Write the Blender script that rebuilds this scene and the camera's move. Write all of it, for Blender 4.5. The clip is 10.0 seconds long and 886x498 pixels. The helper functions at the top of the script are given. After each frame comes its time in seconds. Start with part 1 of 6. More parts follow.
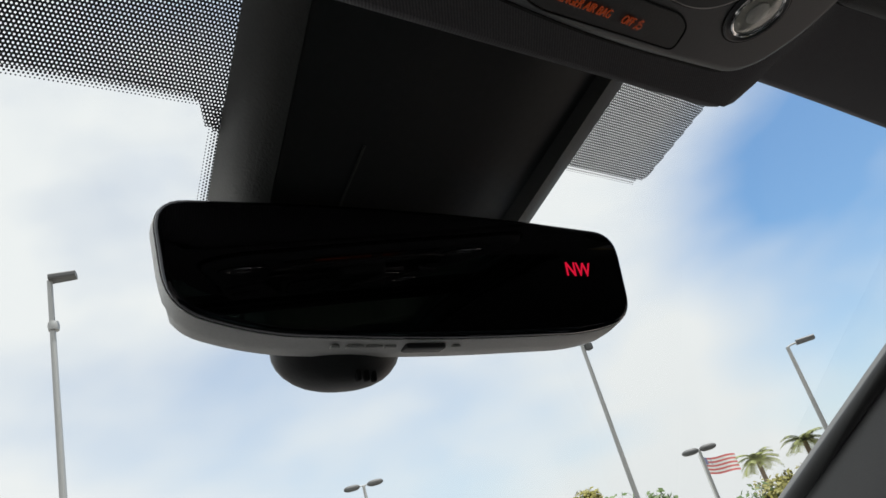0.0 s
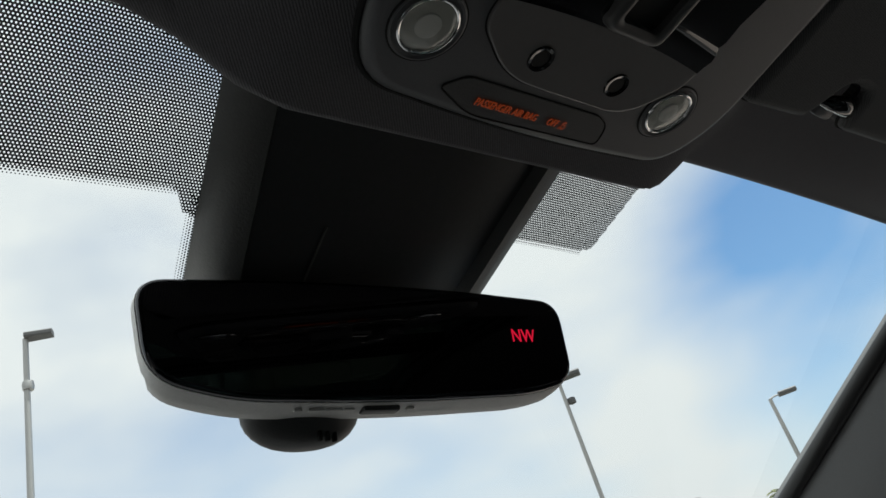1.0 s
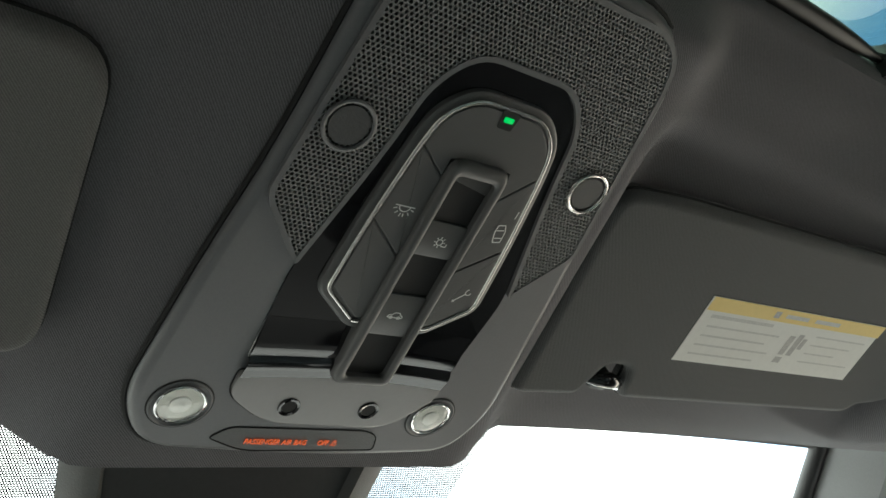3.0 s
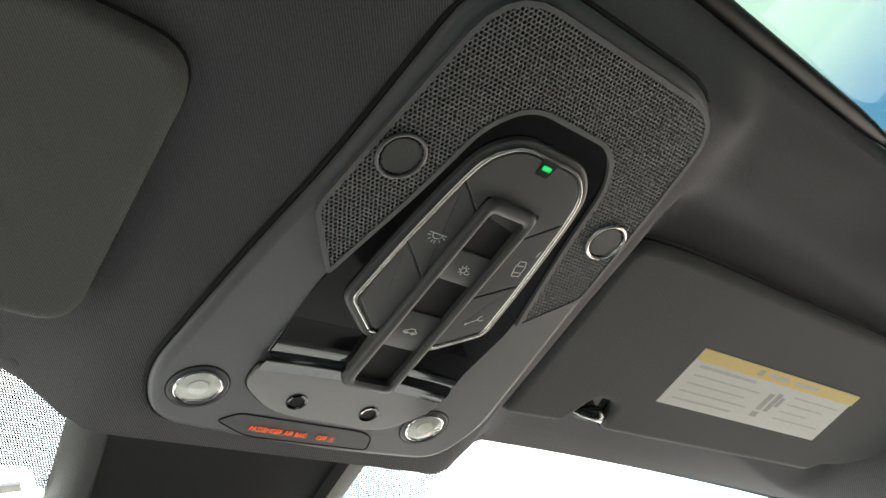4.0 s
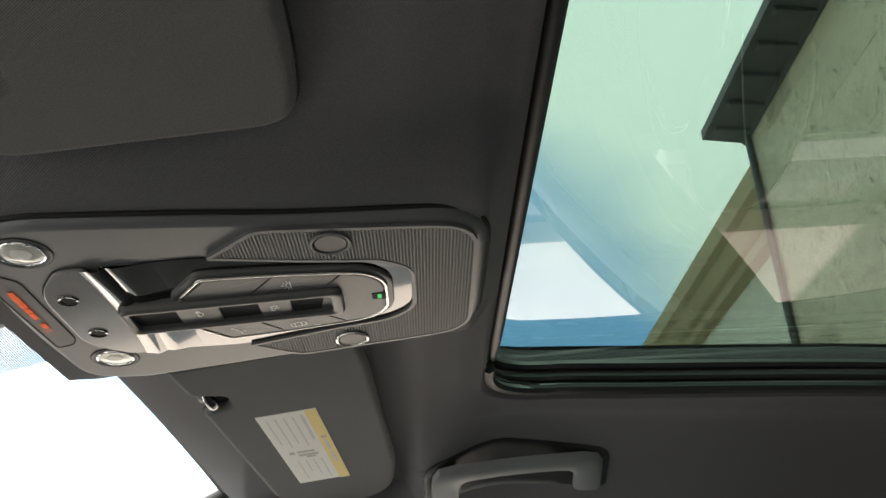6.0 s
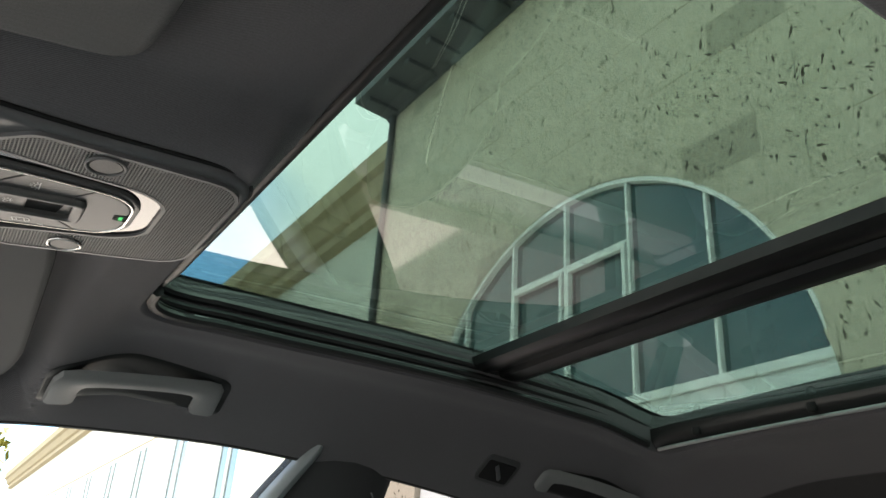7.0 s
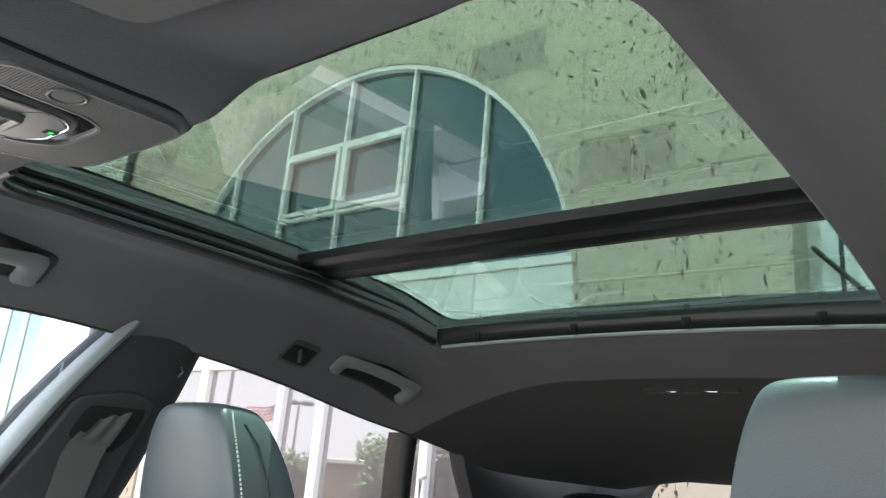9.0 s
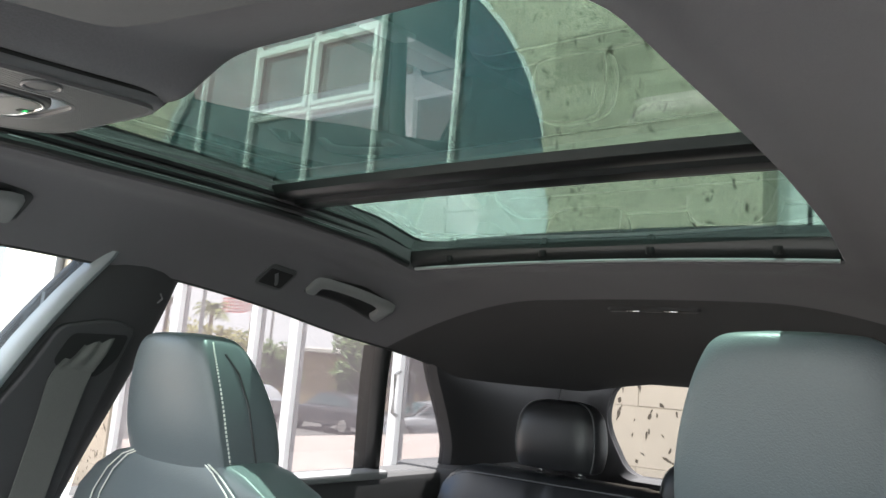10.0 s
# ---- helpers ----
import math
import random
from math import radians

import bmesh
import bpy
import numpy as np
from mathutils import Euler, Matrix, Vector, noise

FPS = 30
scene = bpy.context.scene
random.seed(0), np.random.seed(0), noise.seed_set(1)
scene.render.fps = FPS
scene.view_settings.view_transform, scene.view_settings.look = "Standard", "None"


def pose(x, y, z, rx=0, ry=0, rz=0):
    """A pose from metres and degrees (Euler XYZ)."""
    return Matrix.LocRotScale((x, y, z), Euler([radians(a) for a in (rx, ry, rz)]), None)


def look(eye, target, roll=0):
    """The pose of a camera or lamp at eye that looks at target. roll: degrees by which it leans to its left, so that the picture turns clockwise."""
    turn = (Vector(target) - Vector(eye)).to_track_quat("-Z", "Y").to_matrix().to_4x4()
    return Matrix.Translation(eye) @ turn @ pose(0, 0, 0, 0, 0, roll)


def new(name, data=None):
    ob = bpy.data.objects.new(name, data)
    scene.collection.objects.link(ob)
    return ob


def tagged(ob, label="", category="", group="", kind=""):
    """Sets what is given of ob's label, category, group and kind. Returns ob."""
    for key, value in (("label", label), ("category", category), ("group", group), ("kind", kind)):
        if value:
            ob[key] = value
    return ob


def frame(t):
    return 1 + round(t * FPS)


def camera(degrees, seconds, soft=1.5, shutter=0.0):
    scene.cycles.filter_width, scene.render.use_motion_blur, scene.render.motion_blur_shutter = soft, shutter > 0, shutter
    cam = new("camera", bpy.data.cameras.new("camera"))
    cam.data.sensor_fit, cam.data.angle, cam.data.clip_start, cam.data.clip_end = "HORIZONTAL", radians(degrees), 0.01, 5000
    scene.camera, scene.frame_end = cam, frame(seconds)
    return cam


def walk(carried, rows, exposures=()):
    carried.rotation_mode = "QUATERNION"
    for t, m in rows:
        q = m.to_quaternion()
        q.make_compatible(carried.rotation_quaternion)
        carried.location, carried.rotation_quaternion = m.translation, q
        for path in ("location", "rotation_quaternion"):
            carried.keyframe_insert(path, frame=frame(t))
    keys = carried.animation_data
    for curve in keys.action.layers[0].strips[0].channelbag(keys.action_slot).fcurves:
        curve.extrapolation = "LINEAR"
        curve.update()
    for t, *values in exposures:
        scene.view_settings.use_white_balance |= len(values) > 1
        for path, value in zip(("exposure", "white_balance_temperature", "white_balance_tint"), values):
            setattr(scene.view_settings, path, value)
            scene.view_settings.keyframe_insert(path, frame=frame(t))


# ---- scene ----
cam = camera(59.0, 10.0)

PATH = [
    (0, (-0.217, -0.096, 1.244), (1.015, 1.246, 2.069), -16.8),
    (0.5, (-0.225, -0.105, 1.243), (1.036, 1.182, 2.11), -17.7),
    (1, (-0.231, -0.134, 1.231), (1.027, 1.112, 2.162), -18.4),
    (1.5, (-0.221, -0.202, 1.237), (1.05, 0.939, 2.277), -21.2),
    (2, (-0.198, -0.238, 1.22), (1.059, 0.814, 2.366), -26.3),
    (2.5, (-0.194, -0.28, 1.208), (1.005, 0.719, 2.459), -27.9),
    (2.7, (-0.194, -0.286, 1.201), (0.987, 0.7, 2.479), -27.6),
    (3.8, (-0.207, -0.31, 1.206), (0.934, 0.727, 2.48), -17.8),
    (4, (-0.224, -0.305, 1.205), (0.962, 0.691, 2.47), -17.8),
    (4.5, (-0.257, -0.305, 1.206), (1.077, 0.555, 2.423), -17.7),
    (5, (-0.307, -0.292, 1.215), (1.197, 0.378, 2.351), -12.8),
    (5.2, (-0.332, -0.28, 1.223), (1.223, 0.325, 2.325), -8.6),
    (6.3, (-0.445, -0.189, 1.229), (1.294, -0.503, 2.166), 1.8),
    (6.5, (-0.454, -0.169, 1.226), (1.251, -0.687, 2.136), 2.3),
    (7, (-0.483, -0.12, 1.221), (1.051, -1.074, 2.079), 3.9),
    (7.5, (-0.511, -0.076, 1.218), (0.893, -1.228, 2.056), 6.5),
    (8, (-0.545, -0.039, 1.223), (0.729, -1.371, 1.998), 5.7),
    (8.5, (-0.535, -0.001, 1.205), (0.694, -1.426, 1.882), 4.6),
    (9, (-0.497, 0.024, 1.24), (0.704, -1.465, 1.823), 5.2),
    (9.5, (-0.502, 0.033, 1.267), (0.676, -1.53, 1.678), 4.9),
    (10, (-0.519, 0.055, 1.289), (0.65, -1.536, 1.61), 4.7),
]
EXPOSURES = [(0.0, 1.05, 6250, 9), (0.5, 1.05, 6250, 8), (1.0, 1.0, 6150, 5), (1.5, 1.5, 5950, 3), (2.0, 2.3, 5700, -5), (2.5, 3.1, 6100, -4), (4.0, 3.85, 6400, 3), (4.5, 4.2, 6450, 4), (5.0, 4.22, 6550, 6),
             (6.5, 3.27, 6500, 5), (7.0, 3.65, 6250, 5), (8.0, 4.12, 5950, 6), (9.0, 4.3, 6000, 6), (9.5, 4.27, 6050, 6), (10.0, 4.37, 6100, 6)]
walk(cam, [(t, look(eye, target, roll)) for t, eye, target, roll in PATH], EXPOSURES)

# ---------- world, sun ----------
SUN_DIR = Vector((0.13, -0.15, 0.95)).normalized()      # towards the sun
world = bpy.data.worlds.new("sky")
scene.world = world
world.use_nodes = True
wn, wl = world.node_tree.nodes, world.node_tree.links
wn.clear()
w_out = wn.new("ShaderNodeOutputWorld")
w_bg = wn.new("ShaderNodeBackground")
w_bg.inputs["Strength"].default_value = 0.105
sky = wn.new("ShaderNodeTexSky")
sky.sky_type = "NISHITA"
sky.sun_disc = False
sky.sun_elevation = math.asin(SUN_DIR.z)
sky.sun_rotation = math.atan2(SUN_DIR.x, SUN_DIR.y)
sky.air_density, sky.dust_density, sky.ozone_density = 1.0, 0.4, 1.0
w_co = wn.new("ShaderNodeTexCoord")
w_map = wn.new("ShaderNodeMapping")
w_map.inputs["Location"].default_value = (0.35, 0.1, 0.25)
w_map.inputs["Scale"].default_value = (1.0, 1.0, 1.9)
w_noise = wn.new("ShaderNodeTexNoise")
w_noise.inputs["Scale"].default_value = 1.7
w_noise.inputs["Detail"].default_value = 7.0
w_noise.inputs["Roughness"].default_value = 0.45
w_noise.inputs["Distortion"].default_value = 0.15
w_ramp = wn.new("ShaderNodeValToRGB")
w_ramp.color_ramp.elements[0].position, w_ramp.color_ramp.elements[0].color = 0.36, (0, 0, 0, 1)
w_ramp.color_ramp.elements[1].position, w_ramp.color_ramp.elements[1].color = 0.66, (1, 1, 1, 1)
w_mix = wn.new("ShaderNodeMix")
w_mix.data_type = "RGBA"
w_mix.inputs["B"].default_value = (4.3, 4.25, 4.15, 1)
wl.new(w_co.outputs["Generated"], w_map.inputs["Vector"])
wl.new(w_map.outputs["Vector"], w_noise.inputs["Vector"])
# the clouds part towards the east, low over the lot
w_dot = wn.new("ShaderNodeVectorMath")
w_dot.operation = "DOT_PRODUCT"
w_dot.inputs[1].default_value = Vector((0.95, 0.05, 0.30)).normalized()
wl.new(w_co.outputs["Generated"], w_dot.inputs[0])
w_gap = wn.new("ShaderNodeMapRange")
w_gap.interpolation_type = "SMOOTHSTEP"
w_gap.inputs["From Min"].default_value, w_gap.inputs["From Max"].default_value = 0.86, 0.97
w_gap.inputs["To Min"].default_value, w_gap.inputs["To Max"].default_value = 0.19, -0.12
wl.new(w_dot.outputs["Value"], w_gap.inputs["Value"])
w_add = wn.new("ShaderNodeMath")
wl.new(w_noise.outputs["Fac"], w_add.inputs[0])
wl.new(w_gap.outputs["Result"], w_add.inputs[1])
wl.new(w_add.outputs["Value"], w_ramp.inputs["Fac"])
wl.new(w_ramp.outputs["Color"], w_mix.inputs["Factor"])
w_hue = wn.new("ShaderNodeVectorMath")
w_hue.operation = "MULTIPLY"
w_hue.inputs[1].default_value = (0.58, 0.69, 0.73)
wl.new(sky.outputs["Color"], w_hue.inputs[0])
wl.new(w_hue.outputs["Vector"], w_mix.inputs["A"])
wl.new(w_mix.outputs["Result"], w_bg.inputs["Color"])
wl.new(w_bg.outputs["Background"], w_out.inputs["Surface"])

sun_data = bpy.data.lights.new("sun", "SUN")
sun_data.energy, sun_data.angle, sun_data.color = 3.2, radians(0.6), (1.0, 0.97, 0.92)
sun = new("sun", sun_data)
sun.matrix_world = look((0, 0, 20), Vector((0, 0, 20)) - SUN_DIR)


# ---------- materials ----------
def material(name, base, rough=0.6, metal=0.0, var=0.15, scale=60.0, bump=0.0, bump_scale=400.0, stain=0.0, stain_scale=6.0,
             spec=0.5, coat=0.0, per_object=0.0):
    """A surface with grain at two scales: fine grain, broad stains, and a fine relief."""
    m = bpy.data.materials.new(name)
    m.use_nodes = True
    n, l = m.node_tree.nodes, m.node_tree.links
    b = n["Principled BSDF"]
    b.inputs["Roughness"].default_value = rough
    b.inputs["Metallic"].default_value = metal
    b.inputs["Specular IOR Level"].default_value = spec
    b.inputs["Coat Weight"].default_value = coat
    co = n.new("ShaderNodeTexCoord")
    fine = n.new("ShaderNodeTexNoise")
    fine.inputs["Scale"].default_value, fine.inputs["Detail"].default_value = scale, 4.0
    l.new(co.outputs["Object"], fine.inputs["Vector"])
    ramp = n.new("ShaderNodeMapRange")
    ramp.inputs["To Min"].default_value, ramp.inputs["To Max"].default_value = 1 - var, 1 + var
    l.new(fine.outputs["Fac"], ramp.inputs["Value"])
    broad = n.new("ShaderNodeTexNoise")
    broad.inputs["Scale"].default_value, broad.inputs["Detail"].default_value = stain_scale, 3.0
    l.new(co.outputs["Object"], broad.inputs["Vector"])
    wide = n.new("ShaderNodeMapRange")
    wide.inputs["To Min"].default_value, wide.inputs["To Max"].default_value = 1 - stain, 1 + stain
    l.new(broad.outputs["Fac"], wide.inputs["Value"])
    mul = n.new("ShaderNodeMath")
    mul.operation = "MULTIPLY"
    l.new(ramp.outputs["Result"], mul.inputs[0])
    l.new(wide.outputs["Result"], mul.inputs[1])
    last = mul.outputs["Value"]
    if per_object:
        info = n.new("ShaderNodeObjectInfo")
        rr = n.new("ShaderNodeMapRange")
        rr.inputs["To Min"].default_value, rr.inputs["To Max"].default_value = 1 - per_object, 1 + per_object
        l.new(info.outputs["Random"], rr.inputs["Value"])
        mm = n.new("ShaderNodeMath")
        mm.operation = "MULTIPLY"
        l.new(last, mm.inputs[0])
        l.new(rr.outputs["Result"], mm.inputs[1])
        last = mm.outputs["Value"]
    tint = n.new("ShaderNodeVectorMath")
    tint.operation = "SCALE"
    tint.inputs[0].default_value = base
    l.new(last, tint.inputs["Scale"])
    l.new(tint.outputs["Vector"], b.inputs["Base Color"])
    if bump:
        bn = n.new("ShaderNodeTexNoise")
        bn.inputs["Scale"].default_value, bn.inputs["Detail"].default_value = bump_scale, 2.0
        l.new(co.outputs["Object"], bn.inputs["Vector"])
        bp = n.new("ShaderNodeBump")
        bp.inputs["Strength"].default_value, bp.inputs["Distance"].default_value = bump, 0.0008
        l.new(bn.outputs["Fac"], bp.inputs["Height"])
        l.new(bp.outputs["Normal"], b.inputs["Normal"])
    return m


def fabric(name, base, pitch=0.0011):
    """Knitted roof cloth: a fine slanting weave with fluff."""
    m = material(name, base, rough=0.95, var=0.25, scale=900.0, stain=0.12, stain_scale=5.0, spec=0.2)
    n, l = m.node_tree.nodes, m.node_tree.links
    co = n.new("ShaderNodeTexCoord")
    mp = n.new("ShaderNodeMapping")
    mp.inputs["Rotation"].default_value = (0, 0, radians(38))
    l.new(co.outputs["Object"], mp.inputs["Vector"])
    a = n.new("ShaderNodeTexWave")
    a.inputs["Scale"].default_value, a.inputs["Distortion"].default_value, a.inputs["Detail"].default_value = 0.32 / pitch, 1.2, 1.0
    a.inputs["Detail Scale"].default_value = 3.0
    l.new(mp.outputs["Vector"], a.inputs["Vector"])
    bp = n.new("ShaderNodeBump")
    bp.inputs["Strength"].default_value, bp.inputs["Distance"].default_value = 0.40, 0.0006
    l.new(a.outputs["Fac"], bp.inputs["Height"])
    b = n["Principled BSDF"]
    l.new(bp.outputs["Normal"], b.inputs["Normal"])
    # the shade in the hollows between the ribs is put into the colour
    rib, rib_shade = n.new("ShaderNodeMapRange"), n.new("ShaderNodeVectorMath")
    rib.inputs["To Min"].default_value, rib.inputs["To Max"].default_value = 0.78, 1.18
    l.new(a.outputs["Fac"], rib.inputs["Value"])
    rib_shade.operation = "SCALE"
    l.new(b.inputs["Base Color"].links[0].from_socket, rib_shade.inputs[0])
    l.new(rib.outputs["Result"], rib_shade.inputs["Scale"])
    l.new(rib_shade.outputs["Vector"], b.inputs["Base Color"])
    b.inputs["Sheen Weight"].default_value = 0.10
    b.inputs["Sheen Roughness"].default_value = 0.5
    return m


def glass(name, tint, ior=1.5, film=0.02):
    """A thin pane: it lets tinted light through and mirrors more at a glancing angle; a faint film of dust."""
    m = bpy.data.materials.new(name)
    m.use_nodes = True
    n, l = m.node_tree.nodes, m.node_tree.links
    n.clear()
    out = n.new("ShaderNodeOutputMaterial")
    tr = n.new("ShaderNodeBsdfTransparent")
    tr.inputs["Color"].default_value = (*tint, 1)
    gl = n.new("ShaderNodeBsdfGlossy")
    gl.inputs["Roughness"].default_value = 0.0
    lw = n.new("ShaderNodeLayerWeight")
    lw.inputs["Blend"].default_value = 0.5
    pw = n.new("ShaderNodeMath")
    pw.operation, pw.inputs[1].default_value = "POWER", 4.0
    l.new(lw.outputs["Facing"], pw.inputs[0])
    fr = n.new("ShaderNodeMapRange")
    f0 = 2 * ((ior - 1) / (ior + 1)) ** 2
    fr.inputs["To Min"].default_value, fr.inputs["To Max"].default_value = f0, 1.0
    l.new(pw.outputs["Value"], fr.inputs["Value"])
    mix = n.new("ShaderNodeMixShader")
    l.new(fr.outputs["Result"], mix.inputs["Fac"])
    l.new(tr.outputs["BSDF"], mix.inputs[1])
    l.new(gl.outputs["BSDF"], mix.inputs[2])
    dust = n.new("ShaderNodeBsdfDiffuse")
    dust.inputs["Color"].default_value = (0.7, 0.7, 0.68, 1)
    mix2 = n.new("ShaderNodeMixShader")
    mix2.inputs["Fac"].default_value = film
    l.new(mix.outputs["Shader"], mix2.inputs[1])
    l.new(dust.outputs["BSDF"], mix2.inputs[2])
    l.new(mix2.outputs["Shader"], out.inputs["Surface"])
    return m


def glow(name, colour, strength):
    m = bpy.data.materials.new(name)
    m.use_nodes = True
    b = m.node_tree.nodes["Principled BSDF"]
    b.inputs["Base Color"].default_value = (0.02, 0.02, 0.02, 1)
    b.inputs["Emission Color"].default_value = (*colour, 1)
    b.inputs["Emission Strength"].default_value = strength
    return m


M_CLOTH = fabric("roof_cloth", (0.126, 0.120, 0.126))
# over the rear seats and the luggage space the cloth colour is scaled to 0.085
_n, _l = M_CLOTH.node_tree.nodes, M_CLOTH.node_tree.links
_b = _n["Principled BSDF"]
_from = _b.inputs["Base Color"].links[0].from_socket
_co, _xyz, _rear_scale, _mul = _n.new("ShaderNodeTexCoord"), _n.new("ShaderNodeSeparateXYZ"), _n.new("ShaderNodeMapRange"), _n.new("ShaderNodeVectorMath")
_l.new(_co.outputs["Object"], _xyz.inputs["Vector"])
_l.new(_xyz.outputs["Y"], _rear_scale.inputs["Value"])
_rear_scale.inputs["From Min"].default_value, _rear_scale.inputs["From Max"].default_value = -1.245, -1.238
_rear_scale.inputs["To Min"].default_value, _rear_scale.inputs["To Max"].default_value = 0.085, 1.0
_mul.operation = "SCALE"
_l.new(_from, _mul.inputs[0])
_l.new(_rear_scale.outputs["Result"], _mul.inputs["Scale"])
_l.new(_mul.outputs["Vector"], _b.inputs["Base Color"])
M_VISOR = fabric("visor_cloth", (0.116, 0.114, 0.113), 0.0009)
M_TRIM = material("soft_trim_plastic", (0.055, 0.054, 0.054), rough=0.55, var=0.12, scale=700, bump=0.25, bump_scale=900, stain=0.08)
M_PILLAR = material("pillar_trim", (0.23, 0.23, 0.232), rough=0.75, var=0.1, scale=800, bump=0.3, bump_scale=1000, stain=0.06)
M_EDGE = material("pale_edge_strip", (0.26, 0.275, 0.285), rough=0.6, var=0.08, scale=700, stain=0.05)
M_BPILLAR = material("dark_pillar_trim", (0.035, 0.034, 0.036), rough=0.7, var=0.12, scale=800, bump=0.3, bump_scale=1000, stain=0.08)
M_SATIN = material("satin_console_plastic", (0.118, 0.118, 0.122), rough=0.42, var=0.1, scale=900, bump=0.12, bump_scale=1500, stain=0.05)
M_BUTTON = material("button_plastic", (0.082, 0.081, 0.080), rough=0.38, var=0.08, scale=900, bump=0.08, bump_scale=1500)
M_GRILLE = material("speaker_mesh_plastic", (0.15, 0.15, 0.15), rough=0.5, var=0.1, scale=900)
# near-black: the shade inside holes and recesses is put into this colour
M_DARK = material("black_and_recess_shade", (0.006, 0.006, 0.006), rough=0.8, var=0.1)
M_GLOSS = material("piano_black", (0.006, 0.006, 0.007), rough=0.06, var=0.1, scale=40, coat=0.6)
M_PLATE = material("grey_gloss_plate", (0.20, 0.19, 0.185), rough=0.13, var=0.05, scale=300)
M_SILVER = material("satin_silver", (0.62, 0.61, 0.59), rough=0.22, metal=1.0, var=0.06, scale=300)
M_CHROME = material("chrome", (0.8, 0.8, 0.8), rough=0.1, metal=1.0, var=0.03)
M_LENS = glass("lamp_lens", (0.9, 0.9, 0.88), 1.45, 0.05)
M_REFL = material("lamp_reflector", (0.92, 0.92, 0.90), rough=0.3, metal=0.25, var=0.15, scale=220, bump=0.5, bump_scale=350)
M_ICON = material("printed_icon", (0.72, 0.72, 0.70), rough=0.5, var=0.05)
M_ORANGE = glow("lit_orange", (1.0, 0.13, 0.02), 0.06)
M_GREEN = glow("lit_green", (0.005, 1.0, 0.16), 0.055)
M_RED = glow("lit_red", (1.0, 0.01, 0.05), 0.30)
M_MIRROR = material("mirror_glass", (0.075, 0.075, 0.08), rough=0.015, metal=1.0, var=0.0)
M_MIRBACK = material("mirror_housing_plastic", (0.74, 0.73, 0.71), rough=0.5, var=0.08, scale=600, bump=0.2, bump_scale=900)
M_POD = material("sensor_pod_plastic", (0.06, 0.06, 0.061), rough=0.45, var=0.1, scale=600, bump=0.15, bump_scale=900)
M_SHROUD = material("shroud_plastic", (0.125, 0.124, 0.118), rough=0.6, var=0.1, scale=600, bump=0.3, bump_scale=900)
M_SHROUD_IN = material("shroud_inner_plastic", (0.05, 0.05, 0.05), rough=0.35, var=0.15, scale=300)
M_FRIT = material("black_ceramic_frit", (0.006, 0.006, 0.007), rough=0.5, var=0.1)
M_SEAL = material("black_rubber_seal", (0.012, 0.012, 0.012), rough=0.45, var=0.2, scale=120)
M_RAIL = material("anodised_black_rail", (0.02, 0.02, 0.02), rough=0.35, metal=0.3, var=0.15, scale=120)
M_BRIGHT = material("thin_bright_strip", (0.45, 0.45, 0.45), rough=0.4, metal=0.8, var=0.05)
M_PAPER = material("label_paper", (0.74, 0.73, 0.69), rough=0.7, var=0.05, scale=200)
M_YELLOW = material("label_yellow", (0.80, 0.62, 0.24), rough=0.7, var=0.05, scale=200)
M_INK = material("label_ink", (0.59, 0.58, 0.55), rough=0.8, var=0.2, scale=500)
M_INK_D = material("dark_label_ink", (0.47, 0.46, 0.44), rough=0.8, var=0.3, scale=500)
M_HANDLE = material("handle_plastic", (0.21, 0.208, 0.21), rough=0.5, var=0.08, scale=600, bump=0.15, bump_scale=1000)
M_LEATHER = material("grey_leather", (0.085, 0.098, 0.105), rough=0.42, var=0.08, scale=500, bump=0.35, bump_scale=650, stain=0.06, stain_scale=12)
M_LEATHER_D = material("black_leather", (0.022, 0.022, 0.024), rough=0.36, var=0.12, scale=500, bump=0.4, bump_scale=600, stain=0.08)
M_THREAD = material("pale_thread", (0.6, 0.6, 0.56), rough=0.8, var=0.1)
M_BELT = material("belt_webbing", (0.085, 0.084, 0.08), rough=0.8, var=0.25, scale=900, bump=0.5, bump_scale=1200)
G_CLEAR = glass("clear_window_glass", (0.95, 0.97, 0.96), 1.18, 0.008)
G_ROOF = glass("green_roof_glass", (0.350, 0.422, 0.385), 1.5, 0.004)
G_PRIV = glass("rear_window_glass", (0.30, 0.285, 0.288), 1.3, 0.006)
G_TINT = glass("side_window_glass", (0.72, 0.73, 0.72), 1.2, 0.012)
